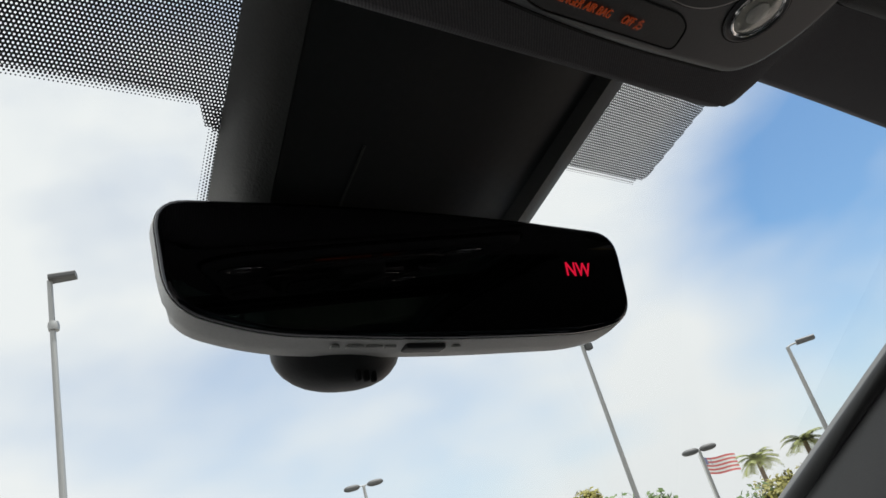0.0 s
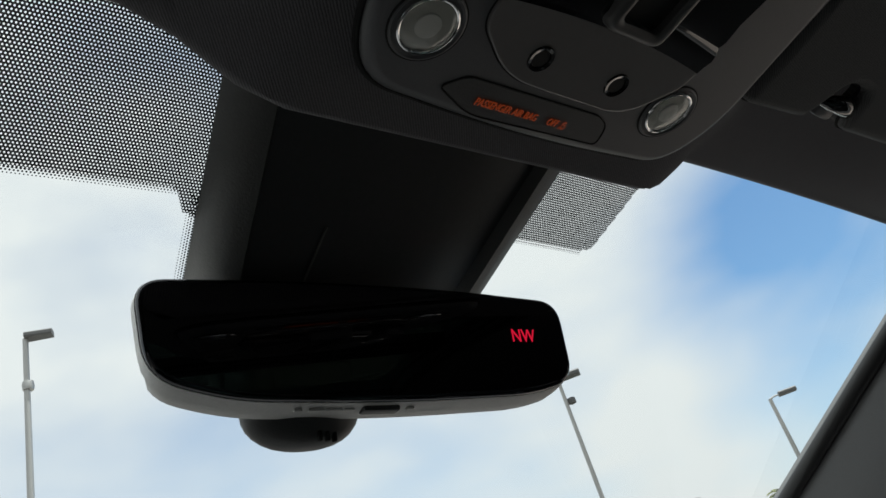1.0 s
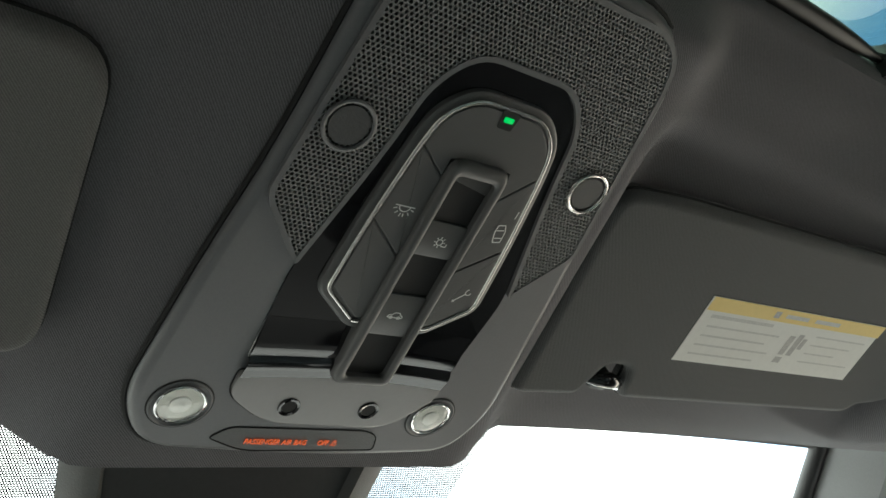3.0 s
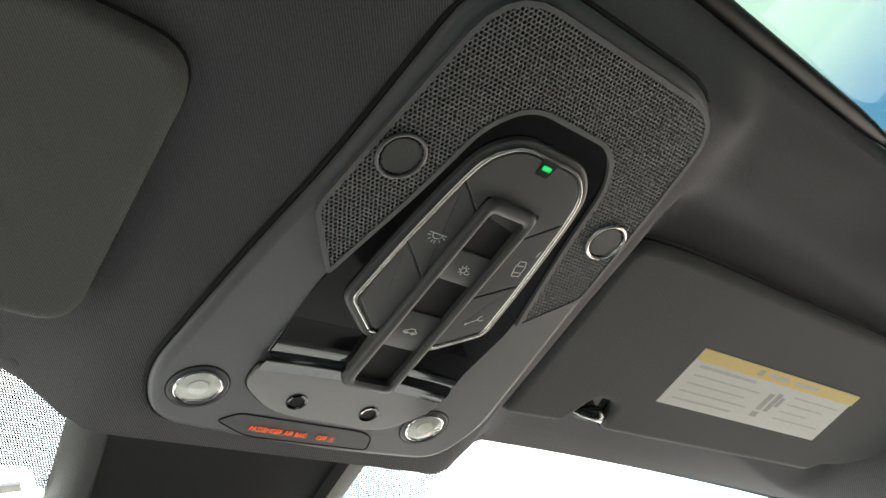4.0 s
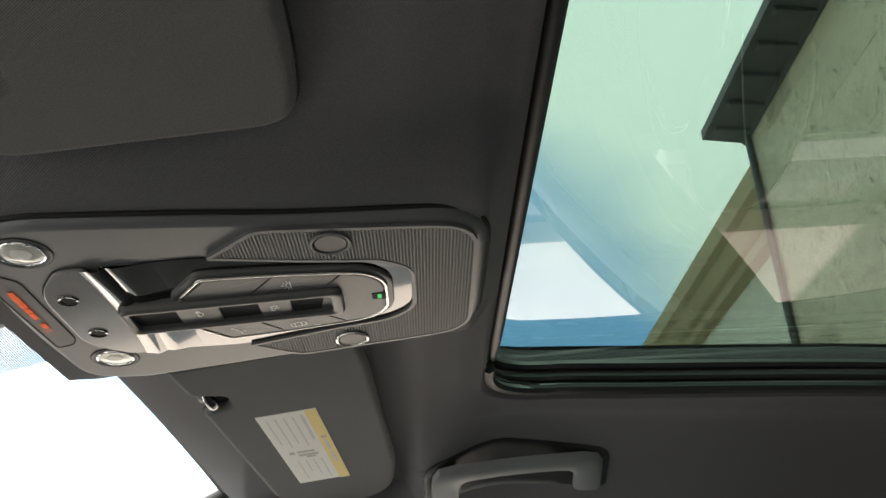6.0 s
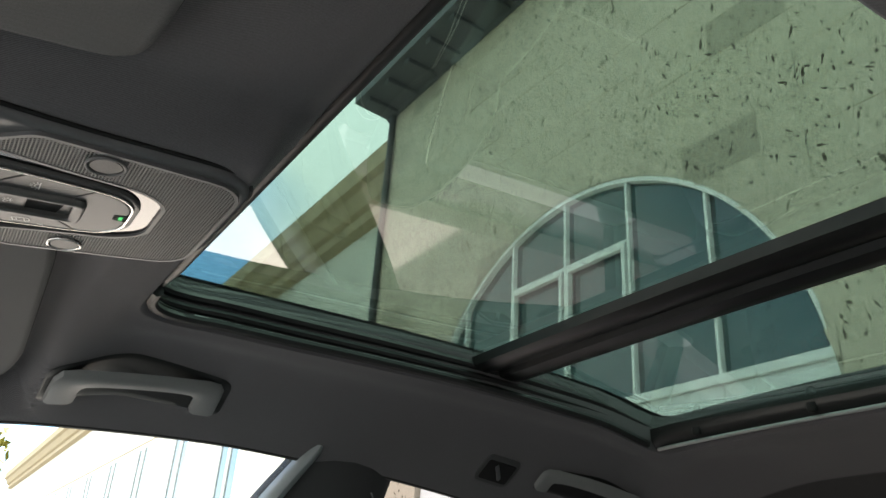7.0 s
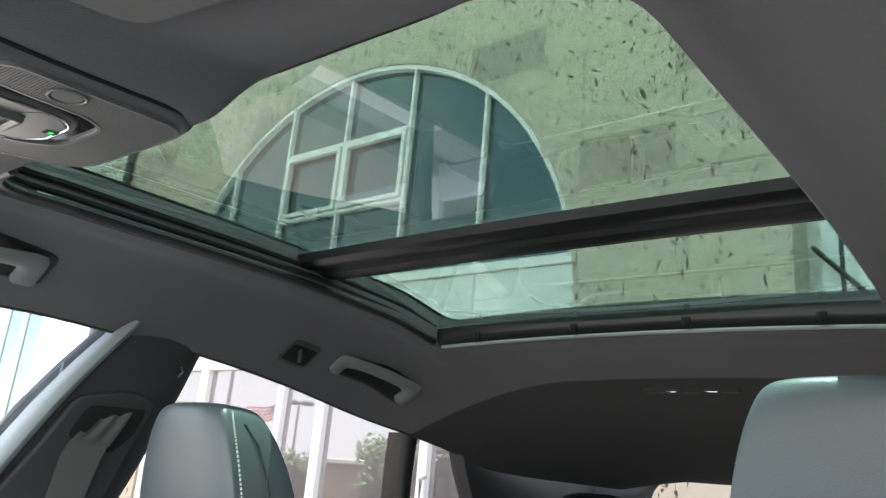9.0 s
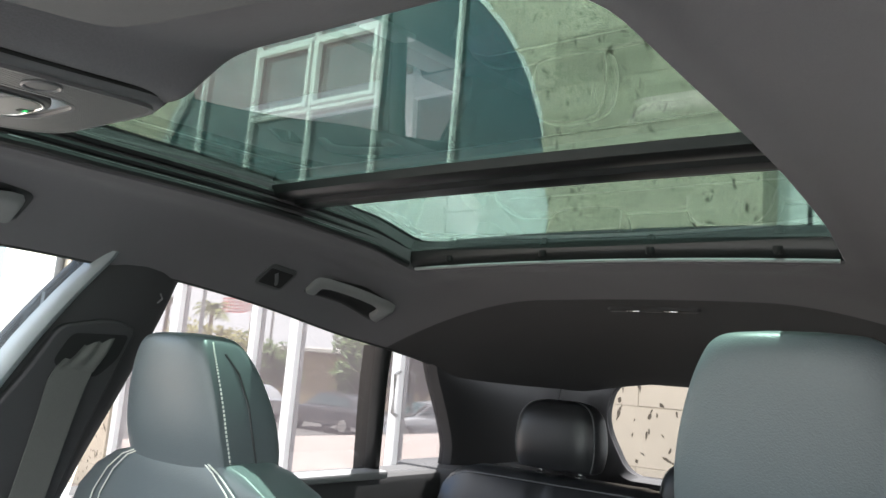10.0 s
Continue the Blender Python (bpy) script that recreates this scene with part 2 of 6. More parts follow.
def stone(name, base):
    """Pale stone with dark elongated pits; some blocks are greyer than others."""
    m = material(name, base, rough=0.9, var=0.10, scale=9, stain=0.08, stain_scale=1.3)
    n, l = m.node_tree.nodes, m.node_tree.links
    b = n["Principled BSDF"]
    old = b.inputs["Base Color"].links[0].from_socket
    co, info = n.new("ShaderNodeTexCoord"), n.new("ShaderNodeObjectInfo")
    at = n.new("ShaderNodeVectorMath")
    l.new(co.outputs["Object"], at.inputs[0])
    l.new(info.outputs["Location"], at.inputs[1])
    flat = n.new("ShaderNodeMapping")
    flat.inputs["Scale"].default_value = (1, 0, 1)
    l.new(at.outputs["Vector"], flat.inputs["Vector"])
    frayed = n.new("ShaderNodeTexNoise")
    frayed.inputs["Scale"].default_value, frayed.inputs["Detail"].default_value = 45.0, 3.0
    l.new(flat.outputs["Vector"], frayed.inputs["Vector"])

    def op(kind, *values):
        q = n.new("ShaderNodeMath")
        q.operation = kind
        for i, v in enumerate(values):
            if isinstance(v, (int, float)):
                q.inputs[i].default_value = v
            else:
                l.new(v, q.inputs[i])
        return q.outputs["Value"]

    dark = None
    # one slit-shaped pit in some of the cells of each size: cell, half length, half width, share of cells
    for shift, cell, half_l, half_w, share in ((0.0, 0.30, 0.050, 0.013, 0.40), (3.7, 0.17, 0.040, 0.0085, 0.60), (8.1, 0.095, 0.022, 0.0062, 0.55), (5.3, 0.13, 0.014, 0.010, 0.45)):
        moved = n.new("ShaderNodeVectorMath")
        moved.inputs[1].default_value = (shift, 0, shift * 1.7)
        l.new(flat.outputs["Vector"], moved.inputs[0])
        vo = n.new("ShaderNodeTexVoronoi")
        vo.inputs["Scale"].default_value = 1 / cell
        l.new(moved.outputs["Vector"], vo.inputs["Vector"])
        away = n.new("ShaderNodeVectorMath")
        away.operation = "SUBTRACT"
        l.new(moved.outputs["Vector"], away.inputs[0])
        l.new(vo.outputs["Position"], away.inputs[1])
        rnd, xyz = n.new("ShaderNodeSeparateColor"), n.new("ShaderNodeSeparateXYZ")
        l.new(vo.outputs["Color"], rnd.inputs["Color"])
        l.new(away.outputs["Vector"], xyz.inputs["Vector"])
        # most slits lean about the upright
        angle = op("MULTIPLY_ADD", op("POWER", op("ABSOLUTE", op("MULTIPLY_ADD", rnd.outputs["Red"], 2.0, -1.0)), 1.6), 1.5, -0.35)
        ca, sa = op("COSINE", angle), op("SINE", angle)
        along = op("ADD", op("MULTIPLY", xyz.outputs["Z"], ca), op("MULTIPLY", xyz.outputs["X"], sa))
        across = op("SUBTRACT", op("MULTIPLY", xyz.outputs["X"], ca), op("MULTIPLY", xyz.outputs["Z"], sa))
        size = op("MULTIPLY_ADD", rnd.outputs["Blue"], 0.8, 0.5)
        r = op("ADD", op("POWER", op("DIVIDE", op("ABSOLUTE", along), op("MULTIPLY", size, half_l)), 1.4), op("POWER", op("DIVIDE", op("ABSOLUTE", across), op("MULTIPLY", size, half_w)), 1.4))
        r = op("ADD", r, op("MULTIPLY_ADD", frayed.outputs["Fac"], 2.6, -1.3))
        edge = n.new("ShaderNodeMapRange")
        edge.inputs["From Min"].default_value, edge.inputs["From Max"].default_value = 1.0, 0.6
        l.new(r, edge.inputs["Value"])
        pit = op("MULTIPLY", edge.outputs["Result"], op("LESS_THAN", rnd.outputs["Green"], share))
        dark = pit if dark is None else op("MAXIMUM", dark, pit)
    grey = n.new("ShaderNodeMapRange")
    grey.inputs["From Min"].default_value, grey.inputs["From Max"].default_value = 0.86, 0.95
    grey.inputs["To Min"].default_value, grey.inputs["To Max"].default_value = 1.0, 0.72
    l.new(info.outputs["Random"], grey.inputs["Value"])
    sc1 = n.new("ShaderNodeVectorMath")
    sc1.operation = "SCALE"
    l.new(old, sc1.inputs[0])
    l.new(grey.outputs["Result"], sc1.inputs["Scale"])
    mix = n.new("ShaderNodeMix")
    mix.data_type = "RGBA"
    mix.inputs["B"].default_value = (0.055, 0.042, 0.028, 1)
    sub = n.new("ShaderNodeMath")
    sub.operation, sub.inputs[1].default_value = "MULTIPLY", 0.9
    l.new(dark, sub.inputs[0])
    l.new(sub.outputs["Value"], mix.inputs["Factor"])
    l.new(sc1.outputs["Vector"], mix.inputs["A"])
    l.new(mix.outputs["Result"], b.inputs["Base Color"])
    bp = n.new("ShaderNodeBump")
    bp.invert = True
    bp.inputs["Strength"].default_value, bp.inputs["Distance"].default_value = 0.6, 0.01
    l.new(dark, bp.inputs["Height"])
    l.new(bp.outputs["Normal"], b.inputs["Normal"])
    return m


M_STONE = stone("pitted_stone", (0.51, 0.452, 0.362))
M_JOINT = material("stone_joint", (0.37, 0.335, 0.27), rough=0.95, var=0.2, scale=20)
M_WHITE = material("white_window_frame", (0.78, 0.79, 0.79), rough=0.4, var=0.04, scale=20, stain=0.05)
M_SPANDREL = material("pale_panel", (0.76, 0.78, 0.78), rough=0.22, var=0.04, scale=10, stain=0.05)
M_CURTAIN = material("curtain_wall_glass", (0.62, 0.66, 0.66), rough=0.02, var=0.06, scale=3)
M_CURTAIN.node_tree.nodes["Principled BSDF"].inputs["IOR"].default_value = 2.6
M_STUCCO = material("pale_stucco", (0.62, 0.60, 0.54), rough=0.9, var=0.06, scale=30, bump=0.3, bump_scale=60, stain=0.06, stain_scale=1)
M_CORNICE = material("tan_cornice", (0.36, 0.29, 0.18), rough=0.85, var=0.1, scale=12, stain=0.1, stain_scale=2)
M_EAVE = material("dark_eave_metal", (0.035, 0.036, 0.038), rough=0.5, var=0.2, scale=15)
M_PANE = material("dark_facade_glass", (0.012, 0.048, 0.054), rough=0.012, var=0.2, scale=2)
M_PANE.node_tree.nodes["Principled BSDF"].inputs["IOR"].default_value = 1.9
M_SHOP = material("shopfront_glass", (0.175, 0.16, 0.168), rough=0.012, var=0.2, scale=2)
M_SHOP.node_tree.nodes["Principled BSDF"].inputs["IOR"].default_value = 3.2
M_ASPHALT = material("worn_asphalt", (0.125, 0.118, 0.110), rough=0.95, var=0.3, scale=40, bump=0.8, bump_scale=60, stain=0.2, stain_scale=0.6)
M_PAVE = material("pinkish_concrete_pavement", (0.41, 0.345, 0.31), rough=0.9, var=0.1, scale=25, stain=0.1, stain_scale=1)
M_POLE = material("galvanised_pole", (0.42, 0.42, 0.41), rough=0.5, metal=0.4, var=0.1, scale=10)
M_LAMPHEAD = material("dark_lamp_head", (0.10, 0.10, 0.10), rough=0.6, var=0.1)
M_BARK = material("bark", (0.16, 0.12, 0.08), rough=0.95, var=0.3, scale=12, bump=0.8, bump_scale=30)
M_LEAF = material("green_leaves", (0.075, 0.12, 0.025), rough=0.6, var=0.5, scale=3, per_object=0.2)
M_PALM = material("sunlit_palm_fronds", (0.20, 0.22, 0.055), rough=0.6, var=0.4, scale=3, per_object=0.2)
M_LEAF_Y = material("yellow_green_leaves", (0.22, 0.20, 0.03), rough=0.6, var=0.5, scale=3, per_object=0.2)
M_RUBBER = material("tyre_rubber", (0.02, 0.02, 0.02), rough=0.9, var=0.1)


# ---------- mesh helpers ----------
def part(name, bm, mat, parent=None, label="", smooth=True):
    """One mesh object from a bmesh, under a thing or a part."""
    me = bpy.data.meshes.new(name)
    bmesh.ops.recalc_face_normals(bm, faces=bm.faces[:])
    bm.to_mesh(me)
    bm.free()
    return part_mesh(name, me, mat, parent, label, smooth)


def part_mesh(name, me, mat, parent=None, label="", smooth=True):
    if mat is not None and not me.materials:
        me.materials.append(mat)
    if smooth:
        me.shade_smooth()
        me.set_sharp_from_angle(angle=radians(38))
    ob = new(name, me)
    if parent is not None:
        ob.parent = parent
    if label:
        ob["label"] = label
    return ob


def thing(name, m=None, label="", category="", group="", kind=""):
    ob = new(name)
    ob.empty_display_size = 0.02
    if m is not None:
        ob.matrix_basis = m
    return tagged(ob, label, category, group, kind)


def loft(rings, closed=True, cap=True):
    """Skin over rings of equal length."""
    bm = bmesh.new()
    rows = [[bm.verts.new(p) for p in r] for r in rings]
    n = len(rings[0])
    for a, b in zip(rows, rows[1:]):
        for i in range(n if closed else n - 1):
            j = (i + 1) % n
            bm.faces.new((a[i], a[j], b[j], b[i]))
    if cap and closed:
        bm.faces.new(rows[0])
        bm.faces.new(rows[-1][::-1])
    return bm


def rounded(points, radii, seg=6):
    """A polygon in the plane with its corners rounded."""
    out, n = [], len(points)
    if not isinstance(radii, (list, tuple)):
        radii = [radii] * n
    for i in range(n):
        p, a, b = Vector(points[i]), Vector(points[i - 1]), Vector(points[(i + 1) % n])
        u, v = (a - p), (b - p)
        r = min(radii[i], u.length * 0.48, v.length * 0.48)
        if r <= 1e-6:
            out.append(tuple(p))
            continue
        p0, p1 = p + u.normalized() * r, p + v.normalized() * r
        for k in range(seg + 1):
            s = k / seg
            q = p0 * (1 - s) ** 2 + p * 2 * s * (1 - s) + p1 * s ** 2
            out.append((q.x, q.y))
    return out


def grow(poly, d):
    """The outline moved inwards (d below 0) or outwards; it runs either way round."""
    n = len(poly)
    area = sum(poly[i][0] * poly[(i + 1) % n][1] - poly[(i + 1) % n][0] * poly[i][1] for i in range(n))
    sgn = 1 if area > 0 else -1
    out = []
    for i in range(n):
        a, p, b = Vector(poly[i - 1]), Vector(poly[i]), Vector(poly[(i + 1) % n])
        e1, e2 = p - a, b - p
        n1 = Vector((e1.y, -e1.x)).normalized() if e1.length > 1e-9 else Vector((0, 0))
        n2 = Vector((e2.y, -e2.x)).normalized() if e2.length > 1e-9 else n1
        m = n1 + n2
        m = m.normalized() if m.length > 1e-6 else n2
        k = 1 / max(0.5, m.dot(n2))
        q = p + m * d * sgn * k
        out.append((q.x, q.y))
    return out


def slab(poly, z0, z1, bev=0.0, seg=2):
    """An outline in x, y raised from z0 to z1, with its edge at z0 (the face seen) rounded off."""
    rings = [[(x, y, z1) for x, y in poly]]
    if bev:
        s = 1 if z1 > z0 else -1
        for k in range(seg + 1):
            a = math.pi / 2 * k / seg
            d, h = bev * (1 - math.cos(a)), bev * (1 - math.sin(a))
            rings.append([(x, y, z0 + s * h) for x, y in grow(poly, -d)])
    else:
        rings.append([(x, y, z0) for x, y in poly])
    if bev:
        rings.append([(x, y, z0) for x, y in grow(poly, -bev - 0.0004)])
    return loft(rings)


def ring_slab(outer, inner, z0, z1):
    """A flat ring between two outlines of equal length."""
    bm = bmesh.new()
    rows = [[bm.verts.new((x, y, z)) for x, y in poly] for poly, z in ((outer, z1), (outer, z0), (inner, z0), (inner, z1))]
    n = len(outer)
    for a, b in zip(rows, rows[1:] + rows[:1]):
        for i in range(n):
            j = (i + 1) % n
            bm.faces.new((a[i], a[j], b[j], b[i]))
    return bm


def tube(points, r, n=8, closed=False, flat=1.0):
    """A round bar along points; flat squashes it."""
    pts = [Vector(p) for p in points]
    rings, up = [], Vector((0, 0, 1))
    for i, p in enumerate(pts):
        a = pts[i - 1] if (i or closed) else p
        b = pts[(i + 1) % len(pts)] if (i + 1 < len(pts) or closed) else p
        t = (b - a).normalized()
        side = t.cross(up)
        side = side.normalized() if side.length > 1e-4 else Vector((1, 0, 0))
        top = side.cross(t).normalized()
        rr = r[i] if isinstance(r, (list, tuple)) else r
        rings.append([p + (side * math.cos(2 * math.pi * k / n) + top * math.sin(2 * math.pi * k / n) * flat) * rr for k in range(n)])
    if closed:
        rings.append(rings[0])
    bm = loft(rings, cap=not closed)
    if closed:
        bmesh.ops.remove_doubles(bm, verts=bm.verts[:], dist=1e-6)
    return bm


def box(lo, hi, bev=0.0, seg=2):
    bm = bmesh.new()
    bmesh.ops.create_cube(bm, size=1)
    for v in bm.verts:
        for i in range(3):
            v.co[i] = lo[i] if v.co[i] < 0 else hi[i]
    if bev:
        bmesh.ops.bevel(bm, geom=bm.edges[:], offset=bev, segments=seg, profile=0.5, affect="EDGES")
    return bm


def turned(profile, n=24, centre=(0, 0, 0)):
    """A body of revolution about z: a profile of (radius, z)."""
    rings = [[(centre[0] + r * math.cos(2 * math.pi * k / n), centre[1] + r * math.sin(2 * math.pi * k / n), centre[2] + z) for k in range(n)]
             for r, z in profile]
    return loft(rings, cap=True)


def inside(poly, x, y):
    hit = False
    for i in range(len(poly)):
        (x0, y0), (x1, y1) = poly[i - 1], poly[i]
        if (y0 > y) != (y1 > y) and x < (x1 - x0) * (y - y0) / (y1 - y0) + x0:
            hit = not hit
    return hit


def holed_sheet(name, poly, pitch, hole, z0, depth, mat, parent, place=None, label="", wall=True):
    """A sheet of hexagon cells, each with a round hole and its wall. place maps (x, y, z) to the body's own space."""
    verts, faces = [], []
    xs, ys = [p[0] for p in poly], [p[1] for p in poly]
    row, y = 0, min(ys)
    while y < max(ys):
        x = min(xs) + (pitch / 2 if row % 2 else 0)
        while x < max(xs):
            h = hole(x, y) if callable(hole) else hole
            if inside(poly, x, y):
                at = len(verts)
                for rad, zz in ((pitch * 0.585, z0), (h, z0), (h, z0 + depth)):
                    for k in range(6):
                        a = math.pi / 6 + math.pi / 3 * k
                        v = (x + rad * math.cos(a), y + rad * math.sin(a), zz)
                        verts.append(place(*v) if place else v)
                for k in range(6):
                    j = (k + 1) % 6
                    faces.append((at + k, at + j, at + 6 + j, at + 6 + k))
                    if wall:
                        faces.append((at + 6 + k, at + 6 + j, at + 12 + j, at + 12 + k))
            x += pitch
        y += pitch * 0.866
        row += 1
    me = bpy.data.meshes.new(name)
    me.from_pydata(verts, [], faces)
    return part_mesh(name, me, mat, parent, label, smooth=False)


def text_part(name, words, size, mat, parent, m, align="CENTER", depth=0.0002):
    cu = bpy.data.curves.new(name, "FONT")
    cu.body, cu.size, cu.extrude, cu.align_x, cu.align_y = words, size, depth, align, "CENTER"
    tmp = bpy.data.objects.new(name, cu)
    scene.collection.objects.link(tmp)
    me = bpy.data.meshes.new_from_object(tmp.evaluated_get(bpy.context.evaluated_depsgraph_get()))
    bpy.data.objects.remove(tmp)
    me.materials.clear()
    ob = part_mesh(name, me, mat, parent, smooth=False)
    ob.matrix_basis = m
    return ob


def curve_at(rows, y):
    """Smooth lookup in rows of (y, value), y falling or rising."""
    rows = sorted(rows)
    if y <= rows[0][0]:
        return rows[0][1]
    if y >= rows[-1][0]:
        return rows[-1][1]
    for i in range(len(rows) - 1):
        (a, va), (b, vb) = rows[i], rows[i + 1]
        if a <= y <= b:
            da = (vb - rows[i - 1][1]) / (b - rows[i - 1][0]) if i else (vb - va) / (b - a)
            db = (rows[i + 2][1] - va) / (rows[i + 2][0] - a) if i + 2 < len(rows) else (vb - va) / (b - a)
            s, h = (y - a) / (b - a), b - a
            return (2 * s**3 - 3 * s**2 + 1) * va + (s**3 - 2 * s**2 + s) * h * da + (3 * s**2 - 2 * s**3) * vb + (s**3 - s**2) * h * db


# ---------- car body: roof, pillars, windows ----------
ROOF_MID = [(0.06, 1.458), (0.02, 1.455), (-0.10, 1.458), (-0.20, 1.470), (-0.265, 1.493), (-0.45, 1.500), (-0.70, 1.503), (-0.90, 1.496),
            (-1.055, 1.484), (-1.20, 1.456), (-1.30, 1.440), (-1.60, 1.408), (-2.05, 1.325)]
RAIL_X = [(0.06, 0.584), (0.0, 0.572), (-0.07, 0.556), (-0.147, 0.544), (-0.244, 0.542), (-0.42, 0.539), (-0.548, 0.540), (-0.706, 0.542), (-0.877, 0.548),
          (-1.084, 0.557), (-1.261, 0.564), (-1.418, 0.572), (-1.55, 0.575), (-2.05, 0.50)]
RAIL_Z = [(0.06, 1.455), (0.0, 1.408), (-0.035, 1.384), (-0.07, 1.372), (-0.11, 1.380), (-0.147, 1.391), (-0.244, 1.403), (-0.42, 1.412), (-0.548, 1.410), (-0.706, 1.404), (-0.877, 1.387),
          (-1.084, 1.357), (-1.261, 1.338), (-1.418, 1.317), (-1.55, 1.29), (-2.05, 1.28)]


def ease(v):
    v = min(1.0, max(0.0, v))
    return v * v * (3 - 2 * v)


def roof_z(x, y):
    """Height of the roof cloth."""
    mid, edge, ex = curve_at(ROOF_MID, y), curve_at(RAIL_Z, y), curve_at(RAIL_X, y)
    beside = ease((-0.18 - y) / 0.12) * ease((y + 1.16) / 0.14)         # 1 beside the opening
    x0 = 0.20 + 0.16 * beside
    s = min(1.0, max(0.0, (abs(x) - x0) / (ex - x0)))
    z = mid + (edge - mid) * s ** 1.8 - 0.010 * (x / 0.36) ** 2 * ease((-0.92 - y) / 0.12) * (1 - s)
    # a swelling that carries the overhead console
    half = 0.1060 + 0.118 * min(0.0, y)
    swell = (1 - ease((abs(x - 0.008) - half - 0.002) / 0.055)) * ease((y + 0.268) / 0.030)
    z += swell * (1.4292 - 0.122 * y - z)
    # hollows in which the visors lie
    hollow = ease((abs(x) - 0.098) / 0.024 if x > 0 else (abs(x) - 0.165) / 0.06) * ease((0.536 - abs(x)) / 0.030) * ease((y + 0.206) / 0.030) * ease((0.034 - y) / 0.026) * (1 - swell)
    z += hollow * max(0.0, 1.4421 - 0.078 * abs(x) - 0.15 * y + (0.021 if x > 0 else 0.0165) - z)
    return z


OPEN = rounded([(-0.338, -0.268), (0.362, -0.266), (0.352, -1.06), (-0.346, -1.06)], [0.075, 0.065, 0.03, 0.03], 8)


def side_sampled(poly, n):
    """An outline sampled at n even steps of its length."""
    pts = [Vector(p) for p in poly] + [Vector(poly[0])]
    acc = [0.0]
    for a, b in zip(pts, pts[1:]):
        acc.append(acc[-1] + (b - a).length)
    out, k = [], 0
    for i in range(n):
        s = acc[-1] * i / n
        while acc[k + 1] < s:
            k += 1
        f = (s - acc[k]) / max(1e-9, acc[k + 1] - acc[k])
        out.append(pts[k].lerp(pts[k + 1], f))
    return out


def headliner():
    inner = side_sampled(OPEN, 420)
    rings = []
    for k in range(-4, 81):
        ring = []
        for p in inner:
            c = Vector((0, -0.66))
            way = p - c
            # the outer edge along the same bearing
            y_hi, y_lo = 0.048, -2.10
            far = 9.0
            if way.y > 1e-6:
                far = min(far, (y_hi - c.y) / way.y)
            if way.y < -1e-6:
                far = min(far, (y_lo - c.y) / way.y)
            limit = far
            if abs(way.x) > 0.05:
                for _ in range(12):
                    far = min(limit, curve_at(RAIL_X, c.y + way.y * far) / abs(way.x))
            q = c + way * far
            if k < 0:
                s = 0.0
                up = [0.052, 0.034, 0.016, 0.005][k + 4]
                inw = [0.0, 0.0, 0.001, 0.003][k + 4]
                x, y = p.x + way.normalized().x * inw, p.y + way.normalized().y * inw
                z = roof_z(p.x, p.y) + up
            else:
                s = (k / 80) ** 1.1
                x, y = p.lerp(q, s)
                x, y = (Vector((x, y)) + way.normalized() * 0.008 * max(0, 1 - s * 8))
                z = roof_z(x, y)
                d = (Vector((x, y)) - p).length
                z -= 0.003 * math.exp(-((d - 0.030) / 0.018) ** 2)
            ring.append((x, y, z))
        rings.append(ring)
    bm = loft(rings, cap=False)
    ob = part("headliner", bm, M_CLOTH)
    return ob


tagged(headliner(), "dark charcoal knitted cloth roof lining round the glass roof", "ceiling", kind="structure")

# outer roof skin above the lining, with the same opening
skin_in, skin_rings = side_sampled(OPEN, 120), []
for k in range(2):
    skin_rings.append([(p.x * (1.0 if k == 0 else 1.85), -0.66 + (p.y + 0.66) * (1.04 if k == 0 else 1.95) - (0 if k == 0 else 0.12),
                        (roof_z(p.x, p.y) + 0.056 if k == 0 else 1.44 + 0.055 * ease((p.y + 0.8) / 0.4))) for p in skin_in])
tagged(part("roof_skin", loft(skin_rings, cap=False), M_SEAL), "dark painted steel roof panel above the lining", "roof", kind="structure")

# side walls: pillars, door tops, belt line
def side_x(z):
    return 0.54 + 0.33 * (1.41 - z)


def pillar(name, front, rear, mat, side, label, thick=0.05, inset=0.0):
    """A pillar trim between two edges, each a list of (y, z) from the top down."""
    rings = []
    for (y0, z0), (y1, z1) in zip(front, rear):
        ring = []
        for f, out in ((0.0, 0.02), (0.03, 0.010), (0.10, 0.002), (0.3, -0.004), (0.5, -0.006), (0.7, -0.004), (0.90, 0.002), (0.97, 0.010), (1.0, 0.02), (1.0, 0.06), (0.0, 0.06)):
            y, z = y0 + (y1 - y0) * f, z0 + (z1 - z0) * f
            ring.append((side * (side_x(z) + out - inset), y, z))
        rings.append(ring)
    return tagged(part(name, loft(rings), mat), label, "pillar", kind="structure")


def smooth_edge(pts, n=14):
    return [(curve_at([(i, p[0]) for i, p in enumerate(pts)], k / (n - 1) * (len(pts) - 1)),
             curve_at([(i, p[1]) for i, p in enumerate(pts)], k / (n - 1) * (len(pts) - 1))) for k in range(n)]


